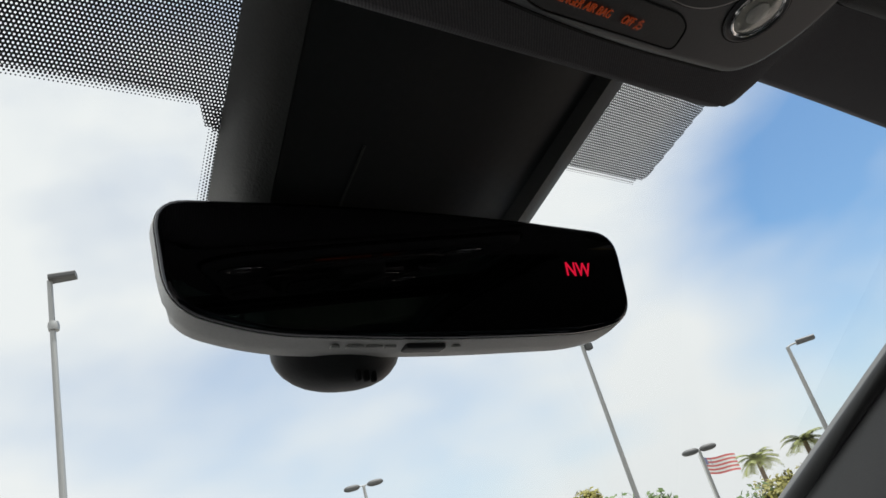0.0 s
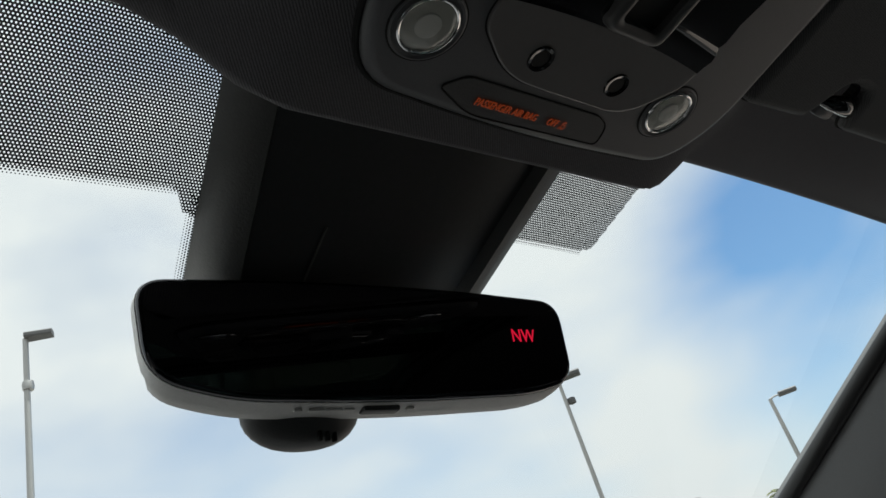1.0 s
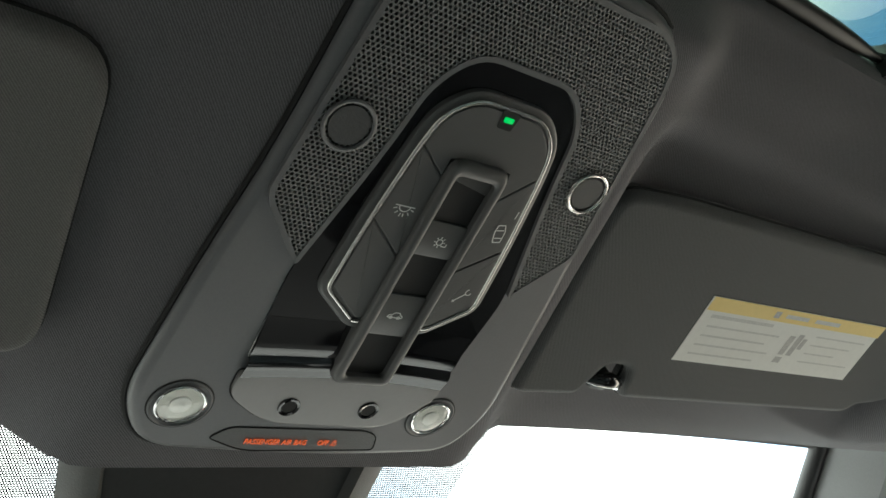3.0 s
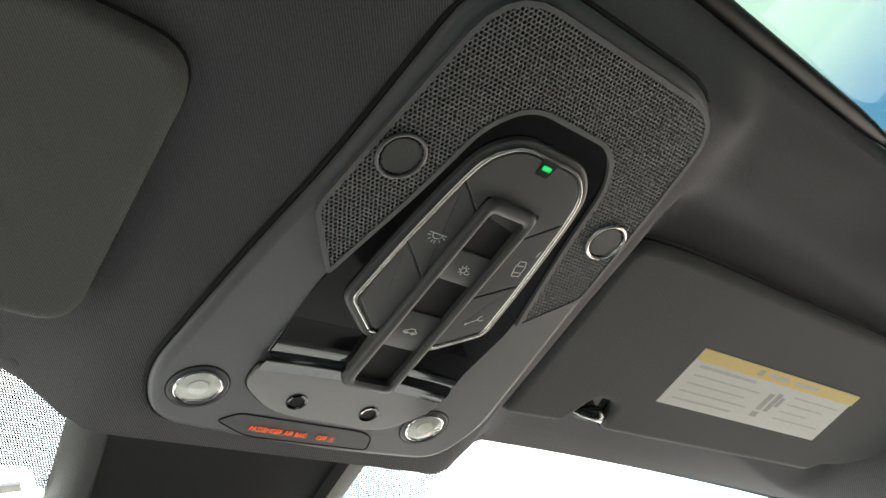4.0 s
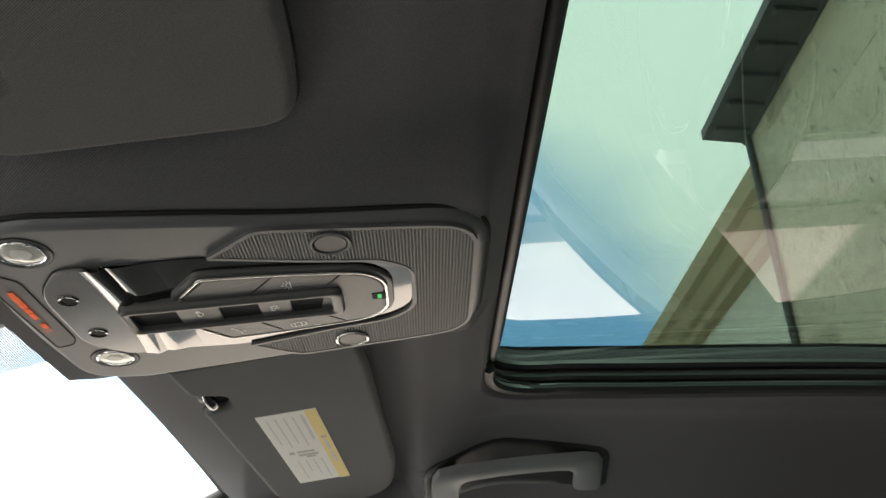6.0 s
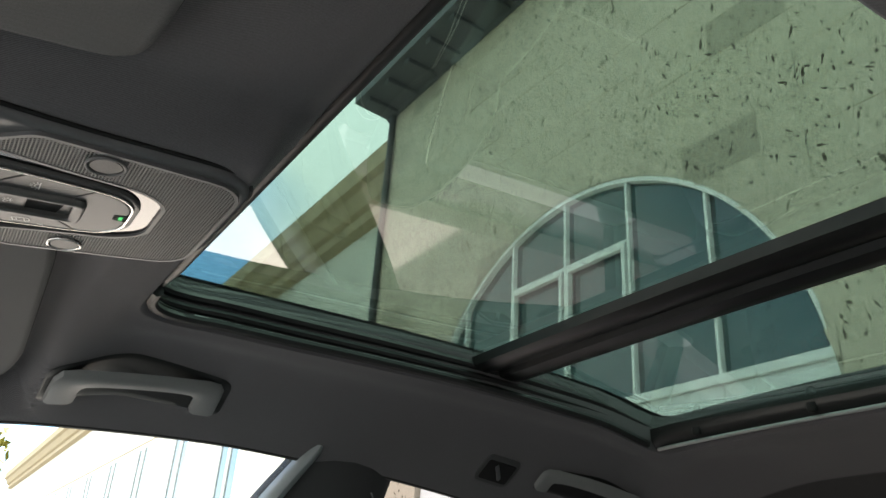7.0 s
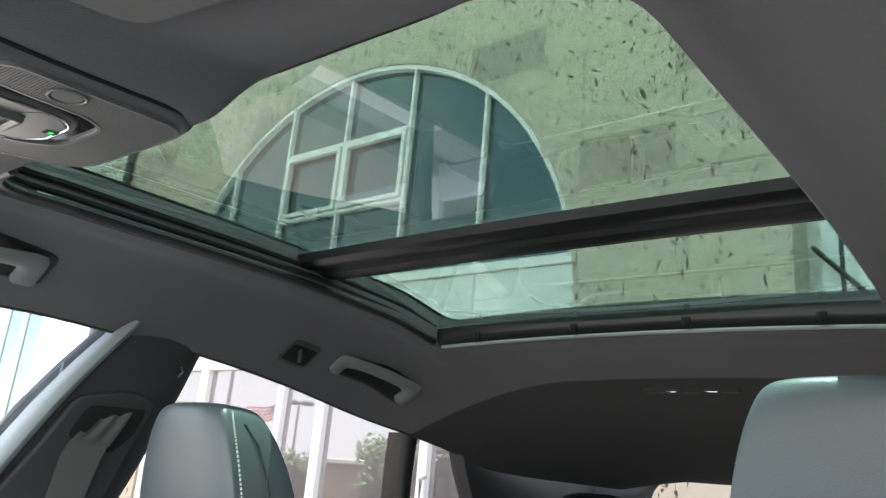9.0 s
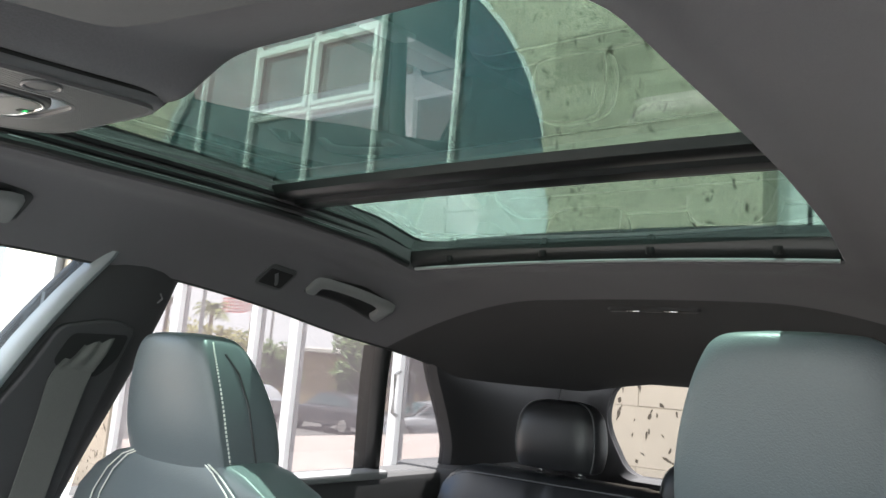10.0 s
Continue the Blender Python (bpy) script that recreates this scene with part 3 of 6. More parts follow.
for side in (1, -1):
    pillar("b_pillar", smooth_edge([(-0.56, 1.435), (-0.549, 1.413), (-0.513, 1.357), (-0.465, 1.265), (-0.40, 1.10), (-0.36, 0.90)]),
           smooth_edge([(-0.715, 1.43), (-0.706, 1.404), (-0.696, 1.337), (-0.672, 1.226), (-0.640, 1.10), (-0.60, 0.90)]),
           M_BPILLAR, side, "dark textured plastic pillar trim between the front and rear doors")
    front = smooth_edge([(-0.56, 1.435), (-0.549, 1.413), (-0.513, 1.357), (-0.465, 1.265), (-0.40, 1.10), (-0.36, 0.90)])[1:]
    pillar("pillar_edge", front, [(y - 0.022 - 0.012 * k / 12, z) for k, (y, z) in enumerate(front)], M_EDGE, side, "pale grey edge strip along the pillar trim", inset=0.011)
    pillar("c_pillar", smooth_edge([(-1.262, 1.345), (-1.29, 1.26), (-1.33, 1.16), (-1.375, 1.05)], 8),
           smooth_edge([(-1.294, 1.342), (-1.32, 1.26), (-1.36, 1.16), (-1.402, 1.05)], 8), M_SEAL, side, "narrow black divider bar of the rear door window", inset=-0.022)
    pillar("d_pillar", smooth_edge([(-1.40, 1.40), (-1.48, 1.30), (-1.53, 1.25), (-1.60, 1.18), (-1.665, 1.10), (-1.69, 1.00)]),
           smooth_edge([(-2.14, 1.40), (-2.15, 1.33), (-2.16, 1.25), (-2.17, 1.18), (-2.19, 1.10), (-2.22, 1.00)]), M_BPILLAR, side,
           "dark cloth-covered rear corner pillar trim")
    # windscreen pillar
    rings = []
    for f in np.linspace(-0.12, 1, 14):
        f = float(f)
        y, z = 0.030 + 0.52 * f, 1.440 - 0.27 * f
        x = 0.588 + 0.33 * (1.440 - z) * 0.9
        w = 0.105 - 0.02 * f
        # towards the windscreen, towards the cabin, towards the door
        ring = [(x + 0.016, y + 0.012, z + 0.03), (x + 0.000, y + 0.004, z + 0.008), (x - 0.002, y - 0.004, z - 0.006), (x + 0.012, y - w * 0.6, z - 0.028),
                (x + 0.022, y - w, z - 0.040), (x + 0.034, y - w * 1.05, z - 0.036), (x + 0.07, y - w, z - 0.01), (x + 0.05, y + 0.01, z + 0.04)]
        rings.append([(side * a, b, c) for a, b, c in ring])
    tagged(part("a_pillar", loft(rings), M_PILLAR), "grey cloth-covered windscreen pillar trim", "pillar", kind="structure")
    # ribbed diamond-shaped loudspeaker cover let into the pillar
    corner = [Vector((side * x, y, z)) for x, y, z in ((0.5987, 0.1059, 1.3828), (0.6156, 0.0999, 1.3486), (0.6223, 0.1509, 1.3238), (0.6048, 0.1480, 1.3612))]
    face_n = (corner[1] - corner[3]).cross(corner[2] - corner[0]).normalized()
    face_n = face_n if face_n.x * side < 0 else -face_n
    tweeter = thing("tweeter_cover", None, "grey ribbed diamond-shaped loudspeaker cover on the windscreen pillar", "speaker cover", "speaker covers")
    outline = []
    for i in range(4):
        p0, p1, p2 = corner[i - 1], corner[i], corner[(i + 1) % 4]
        q0, q2 = p1.lerp(p0, 0.13), p1.lerp(p2, 0.13)
        outline += [q0 * (1 - u) ** 2 + p1 * 2 * u * (1 - u) + q2 * u ** 2 for u in (0, 0.25, 0.5, 0.75, 1)]
    bm = bmesh.new()
    bm.faces.new([bm.verts.new(p + face_n * 0.0004) for p in outline])
    part("backing", bm, M_TRIM, tweeter, smooth=False)
    part("frame", tube([p + face_n * 0.0010 for p in outline], 0.0013, 8, closed=True), M_HANDLE, tweeter, "raised grey frame")
    bm = bmesh.new()
    for k in range(1, 26):
        u = k / 26 * 2
        l = corner[0].lerp(corner[3], u) if u < 1 else corner[3].lerp(corner[2], u - 1)
        r = corner[0].lerp(corner[1], u) if u < 1 else corner[1].lerp(corner[2], u - 1)
        l, r = l.lerp(r, 0.04), r.lerp(l, 0.04)
        up = (corner[0] - corner[2]).normalized() * 0.0005
        bm.faces.new([bm.verts.new(q) for q in (l - up + face_n * 0.0006, r - up + face_n * 0.0006, r + face_n * 0.0013, l + face_n * 0.0013)])
        bm.faces.new([bm.verts.new(q) for q in (l + face_n * 0.0013, r + face_n * 0.0013, r + up + face_n * 0.0006, l + up + face_n * 0.0006)])
    part("ribs", bm, M_HANDLE, tweeter, "fine parallel ribs", smooth=False)
    # black seal along the windscreen side of the pillar
    edge = [(side * (0.584 + 0.33 * 0.27 * f * 0.9), 0.042 + 0.52 * f, 1.447 - 0.27 * f) for f in (0, 0.2, 0.4, 0.6, 0.8, 1.0)]
    tagged(part("windscreen_seal", tube(edge, 0.009, 10), M_SEAL), "black rubber seal along the windscreen edge", "seal", kind="structure")
    # window-top seals follow the rail
    edge = [(side * (curve_at(RAIL_X, y) + 0.004), y, curve_at(RAIL_Z, y) + 0.001) for y in np.linspace(-0.03, -1.42, 40).tolist()]
    tagged(part("window_seal", tube(edge, 0.004, 8), M_SEAL), "black rubber seal above the door windows", "seal", kind="structure")

# sunroof: tracks, glass, cross bar
roof_unit = thing("panoramic_sunroof", None, "panoramic glass roof of two green-tinted panes in black frames", "sunroof")


def glass_z(y):
    return curve_at([(-0.20, 1.522), (-0.45, 1.540), (-0.70, 1.545), (-0.90, 1.527), (-1.05, 1.500), (-1.2, 1.470)], y)


def pane(name, poly, label):
    pts = side_sampled(poly, 96)
    c = Vector((0, sum(p.y for p in pts) / len(pts)))
    rings = []
    for dz in (0.0, 0.005):
        for s in ((1.0, 0.8, 0.6, 0.4, 0.2, 0.02) if dz == 0 else (0.02, 0.2, 0.4, 0.6, 0.8, 1.0)):
            ring = []
            for p in pts:
                q = c.lerp(p, s)
                ring.append((q.x, q.y, glass_z(q.y) - 0.006 * (q.x / 0.4) ** 2 + 0.012 + dz))
            rings.append(ring)
    rings.append(rings[0])
    ob = part(name, loft(rings[:6], cap=True), G_ROOF, roof_unit, label)
    return ob


pane("front_pane", rounded([(-0.42, -0.20), (0.42, -0.20), (0.42, -0.735), (-0.42, -0.735)], 0.05), "green-tinted front roof pane")
pane("rear_pane", rounded([(-0.42, -0.760), (0.42, -0.760), (0.42, -1.16), (-0.42, -1.16)], 0.05), "green-tinted rear roof pane")

# inner black frames round each pane and the tracks down the sides
for side in (1, -1):
    for k, (dx, dz, r, mat, nm) in enumerate(((0.000, 0.006, 0.006, M_SEAL, "lip_seal"), (0.004, 0.020, 0.005, M_RAIL, "guide_rail"),
                                               (0.003, 0.033, 0.006, M_RAIL, "guide_rail"))):
        pts = [(side * ((0.355 if side > 0 else 0.395) + dx), y, roof_z(0.362, y) + dz) for y in np.linspace(-0.345, -1.03, 30).tolist()]
        if side > 0:
            # on round the corner and along the front edge
            bend = [(p.x - 0.004 + dx, p.y - 0.001 + dx) for p in side_sampled(OPEN, 260) if p.y > -0.340 and p.x > 0.285]
            bend.sort(key=lambda q: math.atan2(q[0], 0.6 + q[1]))
            pts = [(x, y, roof_z(x, y) + dz) for x, y in bend] + pts
        part(nm, tube(pts, r, 8), mat, roof_unit, "black side track of the sunroof" if k else "")
    pts = [(side * (0.3565 if side > 0 else 0.397), y, roof_z(0.362, y) + 0.0115) for y in np.linspace(-0.325, -1.03, 30).tolist()]
    part("side_strip", tube(pts, 0.0012, 6), M_BRIGHT, roof_unit, "thin bright edge strip")
front_arc = [(x * 0.99, y - 0.0030, roof_z(x, y) + 0.013) for x, y in [(p.x, p.y) for p in side_sampled(OPEN, 220)] if y > -0.32]
front_arc.sort(key=lambda q: math.atan2(q[0], 0.6 + q[1]))
part("front_seal", tube(front_arc, [0.0060 - 0.0045 * ease((abs(q[0]) - 0.22) / 0.09) for q in front_arc], 10), M_SEAL, roof_unit, "black seal along the front edge")

# cross bar between the panes
bar_rings = []
for x in np.linspace(-0.40, 0.40, 21).tolist():
    zz = glass_z(-0.735) - 0.004 * (x / 0.4) ** 2
    prof = [(-0.700, 0.006), (-0.702, -0.006), (-0.710, -0.010), (-0.728, -0.011), (-0.738, -0.006), (-0.743, -0.006), (-0.749, -0.012), (-0.766, -0.014),
            (-0.782, -0.012), (-0.790, -0.004), (-0.792, 0.008), (-0.745, 0.018)]
    bar_rings.append([(x, y, zz + z) for y, z in prof])
part("cross_bar", loft(bar_rings), M_RAIL, roof_unit, "black metal bar between the two panes")
# rear frame with screw covers and bright strip
rear_rings = []
for x in np.linspace(-0.352, 0.352, 25).tolist():
    zz = roof_z(x, -1.055)
    bow = 0.010 * (x / 0.345) ** 2
    prof = [(-1.044, 0.032), (-1.045, 0.017), (-1.048, 0.011), (-1.053, 0.006), (-1.057, 0.003), (-1.060, 0.012), (-1.060, 0.034)]
    rear_rings.append([(x, y + bow, zz + z) for y, z in prof])
part("rear_frame", loft(rear_rings), M_RAIL, roof_unit, "black rear frame strip")
part("rear_strip", tube([(x, -1.052 + 0.010 * (x / 0.345) ** 2, roof_z(x, -1.055) + 0.001) for x in np.linspace(-0.345, 0.345, 25).tolist()], 0.0030, 6), M_BRIGHT, roof_unit,
     "thin bright strip along the rear edge")
for x in (-0.27, -0.09, 0.09, 0.27):
    part("screw_cover", turned([(0.0, -0.004), (0.005, -0.003), (0.007, 0.0), (0.007, 0.008)], 12, (x, -1.047 + 0.01 * (x / 0.345) ** 2, roof_z(x, -1.055) + 0.011)), M_DARK, roof_unit)

# windscreen
WS_Y, WS_Z, WS_M = 0.14, 1.455, 0.55


def ws_z(x, y):
    return WS_Z - WS_M * (y - WS_Y) - 0.05 * (x / 0.55) ** 2


ws = bmesh.new()
grid = [[ws.verts.new((x, y, ws_z(x, y) + 0.004)) for x in np.linspace(-0.70, 0.70, 23).tolist()] for y in np.linspace(0.02, 0.86, 12).tolist()]
for a, b in zip(grid, grid[1:]):
    for i in range(22):
        ws.faces.new((a[i], a[i + 1], b[i + 1], b[i]))
windscreen = tagged(part("window_1", ws, G_CLEAR), "clear laminated windscreen with a dotted black sunband", "windscreen", kind="structure")
windscreen.visible_shadow = False


def frit_place(x, y, z):
    return (x, y, ws_z(x, y) - 0.001 + z)


PITCH, LEAN = 0.00152, 0.0228


def lean_place(x, y, z):
    """The rows of the driver's side band run slightly askew."""
    return frit_place(x, y + LEAN * (x + 0.30), z)


left_zone = rounded([(-0.30, 0.028), (-0.088, 0.024), (-0.083, 0.1465), (-0.0975, 0.1465), (-0.1045, 0.1348), (-0.30, 0.1348)], [0, 0, 0, 0.003, 0.006, 0], 5)
right_zone = rounded([(0.10, 0.03), (0.222, 0.03), (0.199, 0.086), (0.1785, 0.1405), (0.09, 0.1415)], [0, 0, 0, 0.007, 0], 5)
holed_sheet("sunband_dots", left_zone, PITCH, 0.00045, 0.0, 0.0002, M_FRIT, windscreen, lean_place, "black dotted ceramic band", wall=False)
holed_sheet("sunband_dots", right_zone, PITCH, 0.00045, 0.0, 0.0002, M_FRIT, windscreen, frit_place, "black dotted ceramic band", wall=False)


def loose_dots(rows):
    """Single dots that fade out past the edge of the band."""
    verts, faces = [], []
    for x, y, r in rows:
        at = len(verts)
        for k in range(6):
            verts.append(frit_place(x + r * math.cos(k * math.pi / 3), y + r * math.sin(k * math.pi / 3), 0))
        faces.append(tuple(range(at, at + 6)))
    me = bpy.data.meshes.new("fading_dots")
    me.from_pydata(verts, [], faces)
    tagged(part_mesh("fading_dots", me, M_FRIT, windscreen, "fading rows of black dots", False), kind="stuff")


dots = []
for k in range(130):
    x = -0.30 + k * PITCH
    for j, r in enumerate((0.00055, 0.00045, 0.00032)):
        dots.append((x + 0.5 * PITCH * (j % 2), 0.1352 + LEAN * (x + 0.30) + 0.0011 * (j + 0.5), r))
for k in range(58):
    y = 0.143 + 0.0013 * k
    edge = -0.103 + 0.020 * (y - 0.03) / 0.185 + 0.0015
    for j, r in enumerate((0.0008, 0.0007, 0.0006, 0.0005, 0.0004, 0.0003)):
        dots.append((edge - 0.0008 - 0.0014 * j, y + 0.00065 * (j % 2), r))
for k in range(49):
    x = 0.103 + k * PITCH
    if x < 0.171:
        for j, r in enumerate((0.0005, 0.0003)):
            dots.append((x + 0.5 * PITCH * (j % 2), 0.1424 + 0.0011 * j, r))
loose_dots(dots)

# side windows, each one sheet following the body side
for side in (1, -1):
    for nm, ys in (("window_2", (0.30, -0.56)), ("window_3", (-0.66, -1.29)), ("window_4", (-1.29, -1.74))):
        bm = bmesh.new()
        rows = [[bm.verts.new((side * (side_x(z) + 0.048), y, z)) for y in np.linspace(min(ys[0], 1.93 * (1.43 - z) - 0.06), ys[1], 5).tolist()] for z in (0.98, 1.15, 1.30, 1.44)]
        for a, b in zip(rows, rows[1:]):
            for i in range(4):
                bm.faces.new((a[i], a[i + 1], b[i + 1], b[i]))
        # the unseen driver's window takes the dark rear tint, added to dim that side
        front = nm == "window_2"
        w = tagged(part(nm, bm, G_TINT if front and side > 0 else G_PRIV), "lightly tinted front door window" if front and side > 0 else "grey-tinted side window, the driver's front tint added", "car window", kind="structure")
        w.visible_shadow = not (front and side > 0)
    # door panels below the windows and their top sills
    bm = box((side * 0.66 if side > 0 else -0.80, -1.64, 0.35), (0.80 if side > 0 else -0.66, 0.50, 1.055), 0.02)
    tagged(part("door_panel", bm, M_TRIM), "dark plastic door panel below the windows", "door panel", kind="structure")
    # paler than the panel: the sun on this edge is put into its colour
    tagged(part("window_sill", box((side * 0.640 if side > 0 else -0.70, -1.385, 1.050), (0.70 if side > 0 else -0.640, -0.70, 1.068), 0.006), M_PILLAR),
           "top edge of the rear door panel, sunlit tone in its colour", "sill", kind="structure")

    tagged(part("quarter_panel", box((side * 0.60 if side > 0 else -0.82, -2.50, 0.30), (0.82 if side > 0 else -0.60, -1.62, 1.065), 0.02), M_BPILLAR),
           "dark trim panel beside the luggage space", "side panel", kind="structure")

# tailgate with the rear window
hatch_outer = rounded([(-0.66, 1.46), (0.66, 1.46), (0.70, 0.90), (-0.70, 0.90)], 0.03, 8)
hatch_inner = rounded([(-0.43, 1.315), (0.43, 1.315), (0.475, 1.20), (0.41, 1.045), (-0.41, 1.045), (-0.475, 1.20)], [0.05, 0.05, 0.06, 0.05, 0.05, 0.06], 6)
ho, hi_ = side_sampled(hatch_outer, 120), side_sampled(hatch_inner, 120)


def best_shift(a, b):
    ang = lambda p: math.atan2(p.y - 1.17, p.x)  # noqa: E731
    i = min(range(len(b)), key=lambda k: abs(ang(b[k]) - ang(a[0])))
    return b[i:] + b[:i]


hi_ = best_shift(ho, hi_)
rings = [[(p.x, -2.10 - 0.30 * (1.31 - p.y), p.y) for p in ho]]
for f, dy in ((0.35, -0.005), (0.7, -0.01), (0.92, -0.02), (1.0, -0.04)):
    rings.append([((q := o.lerp(i, f)).x, -2.10 - 0.30 * (1.31 - q.y) + dy, q.y) for o, i in zip(ho, hi_)])
rings.append([(i.x, -2.10 - 0.30 * (1.31 - i.y) - 0.08, i.y) for i in hi_])
tagged(part("tailgate_trim", loft(rings, cap=False), M_BPILLAR), "dark plastic tailgate trim round the rear window", "tailgate", kind="structure")
bm = bmesh.new()
bm.faces.new([bm.verts.new((x, -2.15 - 0.30 * (1.31 - z), z)) for x, z in ((-0.6, 1.38), (0.6, 1.38), (0.6, 0.98), (-0.6, 0.98))])
w = tagged(part("window_5", bm, G_PRIV), "grey-tinted rear window of the tailgate", "rear window", kind="structure")
tagged(part("tailgate_lower", box((-0.72, -2.55, 0.30), (0.72, -2.20, 1.02), 0.03), M_BPILLAR), "dark lower tailgate panel", "tailgate", kind="structure")

# floor, dashboard and bulkhead close the cabin
tagged(part("floor", box((-0.80, -2.50, 0.26), (0.80, 1.00, 0.32)), M_BPILLAR), "dark carpeted car floor", "floor", kind="structure")
dash_prof = [(0.36, 0.32), (0.34, 0.70), (0.38, 0.86), (0.48, 0.93), (0.70, 0.97), (0.95, 1.00), (1.05, 0.98), (1.05, 0.32)]
tagged(part("dashboard", loft([[(x, y - 0.05 * (x / 0.7) ** 2, z) for y, z in dash_prof] for x in np.linspace(-0.75, 0.75, 13).tolist()]), M_TRIM),
       "black soft dashboard under the windscreen", "dashboard", kind="structure")
# roof rail at the windscreen head
rings = []
for x in np.linspace(-0.58, 0.58, 61).tolist():
    z = roof_z(x, 0.045)
    rings.append([(x, 0.030, z + 0.010), (x, 0.040, z + 0.0008), (x, 0.050, z + 0.001), (x, 0.055, z + 0.005), (x, 0.057, z + 0.012), (x, 0.058, z + 0.06), (x, 0.03, z + 0.07)])
tagged(part("windscreen_header", loft(rings), M_CLOTH), "dark cloth edge of the roof above the windscreen", "header", kind="structure")

# ---------- overhead console ----------
CON = Matrix(((1, 0, 0, 0.008), (0, 0.9926, 0.1211, 0.0), (0, -0.1211, 0.9926, 1.4268), (0, 0, 0, 1)))
console = thing("overhead_console", CON, "black overhead console with speaker mesh, reading lamps and switches", "console")
FACE = -0.004           # the console's own face; more negative is further down into the cabin

con_out = rounded([(-0.091, 0.027), (0.0, 0.0335), (0.091, 0.029), (0.1045, -0.004), (0.0945, -0.088), (0.0868, -0.140), (0.0775, -0.2475), (-0.0775, -0.2475), (-0.0868, -0.140),
                   (-0.0955, -0.088), (-0.1060, -0.004)], [0.028, 0.06, 0.028, 0.03, 0.03, 0.03, 0.044, 0.034, 0.03, 0.03, 0.03], 8)
part("bezel", slab(con_out, FACE, 0.012, 0.005, 4), M_SATIN, console)
part("rim", tube([(x, y, FACE + 0.0055) for x, y in grow(con_out, 0.0008)], 0.0014, 8, closed=True), M_DARK, console, "thin black gap against the roof cloth")

# speaker mesh: a horseshoe round the switch panel
mesh_out = [(-0.060, -0.092), (-0.084, -0.122), (-0.076, -0.190), (-0.069, -0.2405), (0.069, -0.2405), (0.076, -0.190), (0.084, -0.122), (0.060, -0.092)]
mesh_in = [(0.046, -0.150), (0.040, -0.186), (0.026, -0.203), (-0.026, -0.203), (-0.040, -0.186), (-0.046, -0.150)]
mesh_line = rounded(mesh_out + mesh_in, [0.002, 0.006, 0.03, 0.030, 0.030, 0.03, 0.006, 0.002, 0.02, 0.016, 0.014, 0.014, 0.016, 0.02], 5)
part("speaker_backing", slab(mesh_line, FACE - 0.0003, FACE + 0.004), M_DARK, console, "near-black plate painted as the shade behind the speaker mesh")
holed_sheet("speaker_grille", grow(mesh_line, -0.0006), 0.0022, 0.00086, FACE - 0.0022, 0.0018, M_GRILLE, console, None, "black perforated speaker mesh")
part("grille_rim", ring_slab(grow(mesh_line, 0.0008), grow(mesh_line, -0.0016), FACE - 0.0026, FACE + 0.003), M_SATIN, console)
for side in (-1, 1):
    c = (side * 0.0655, -0.1595)
    part("sensor_disc", turned([(0.0001, -0.0016), (0.0085, -0.0016), (0.0088, 0.002)], 32, (*c, FACE - 0.0016)), M_POD, console, "round matt black sensor cover")
    rim = tube([(c[0] + 0.0105 * math.cos(a), c[1] + 0.0105 * math.sin(a), FACE - 0.0030) for a in np.linspace(0, 2 * math.pi, 41)[:-1].tolist()], 0.0010, 8, True)
    part("sensor_ring", rim, M_SILVER if side > 0 else M_SATIN, console, "silver ring" if side > 0 else "black ring")

# glossy inset with the switch panel
gloss_line = rounded([(-0.060, -0.034), (0.0550, -0.034), (0.060, -0.088), (0.046, -0.150), (0.041, -0.186), (0.026, -0.2025), (-0.026, -0.2025), (-0.041, -0.186),
                      (-0.046, -0.150), (-0.060, -0.088)], [0.004, 0.004, 0.01, 0.02, 0.018, 0.014, 0.014, 0.018, 0.02, 0.01], 5)
part("gloss_inset", slab(gloss_line, FACE - 0.0006, FACE + 0.004, 0.0004, 1), M_GLOSS, console, "piano-black inset")
plate_line = rounded([(-0.0605, -0.028), (0.0555, -0.028), (0.0560, -0.016), (0.036, 0.0070), (-0.036, 0.0062), (-0.0610, -0.012)], [0.003, 0.003, 0.012, 0.014, 0.014, 0.012], 6)
part("front_plate", slab(plate_line, FACE - 0.0016, FACE + 0.002, 0.0008, 2), M_PLATE, console, "grey glossy plate with two small eyelets")
part("plate_groove", tube([(x, y, FACE - 0.0002) for x, y in grow(plate_line, 0.0003)], 0.00035, 6, True), M_DARK, console)
wave = [(-0.0265, -0.0022), (-0.0300, -0.0026), (-0.0340, -0.0036), (-0.0370, -0.0030), (-0.0395, -0.0014), (-0.0430, -0.0022), (-0.0480, -0.0018), (-0.0550, -0.0010), (-0.0620, -0.0007)]
rings = []
for x in np.linspace(-0.0595, 0.0550, 25).tolist():
    sag = -0.0035 * (1 - (x / 0.056) ** 2) + 0.002
    rings.append([(x, y + sag * (1 - 0.6 * k / 8), FACE + z) for k, (y, z) in enumerate(wave)])
part("gloss_wave", loft(rings, closed=False, cap=False), M_GLOSS, console, "glossy black rolled edge")
for x in (-0.0275, 0.0182):
    part("eyelet", turned([(0.0001, 0.002), (0.0034, 0.002), (0.0042, -0.0006), (0.0056, -0.0009), (0.0062, 0.001)], 24, (x, -0.0065, FACE - 0.0017)), M_GLOSS, console, "black microphone eyelet")
    part("eyelet_grille", turned([(0.0001, 0.0), (0.0038, 0.0), (0.0038, 0.001)], 16, (x, -0.0065, FACE - 0.0020)), M_DARK, console)

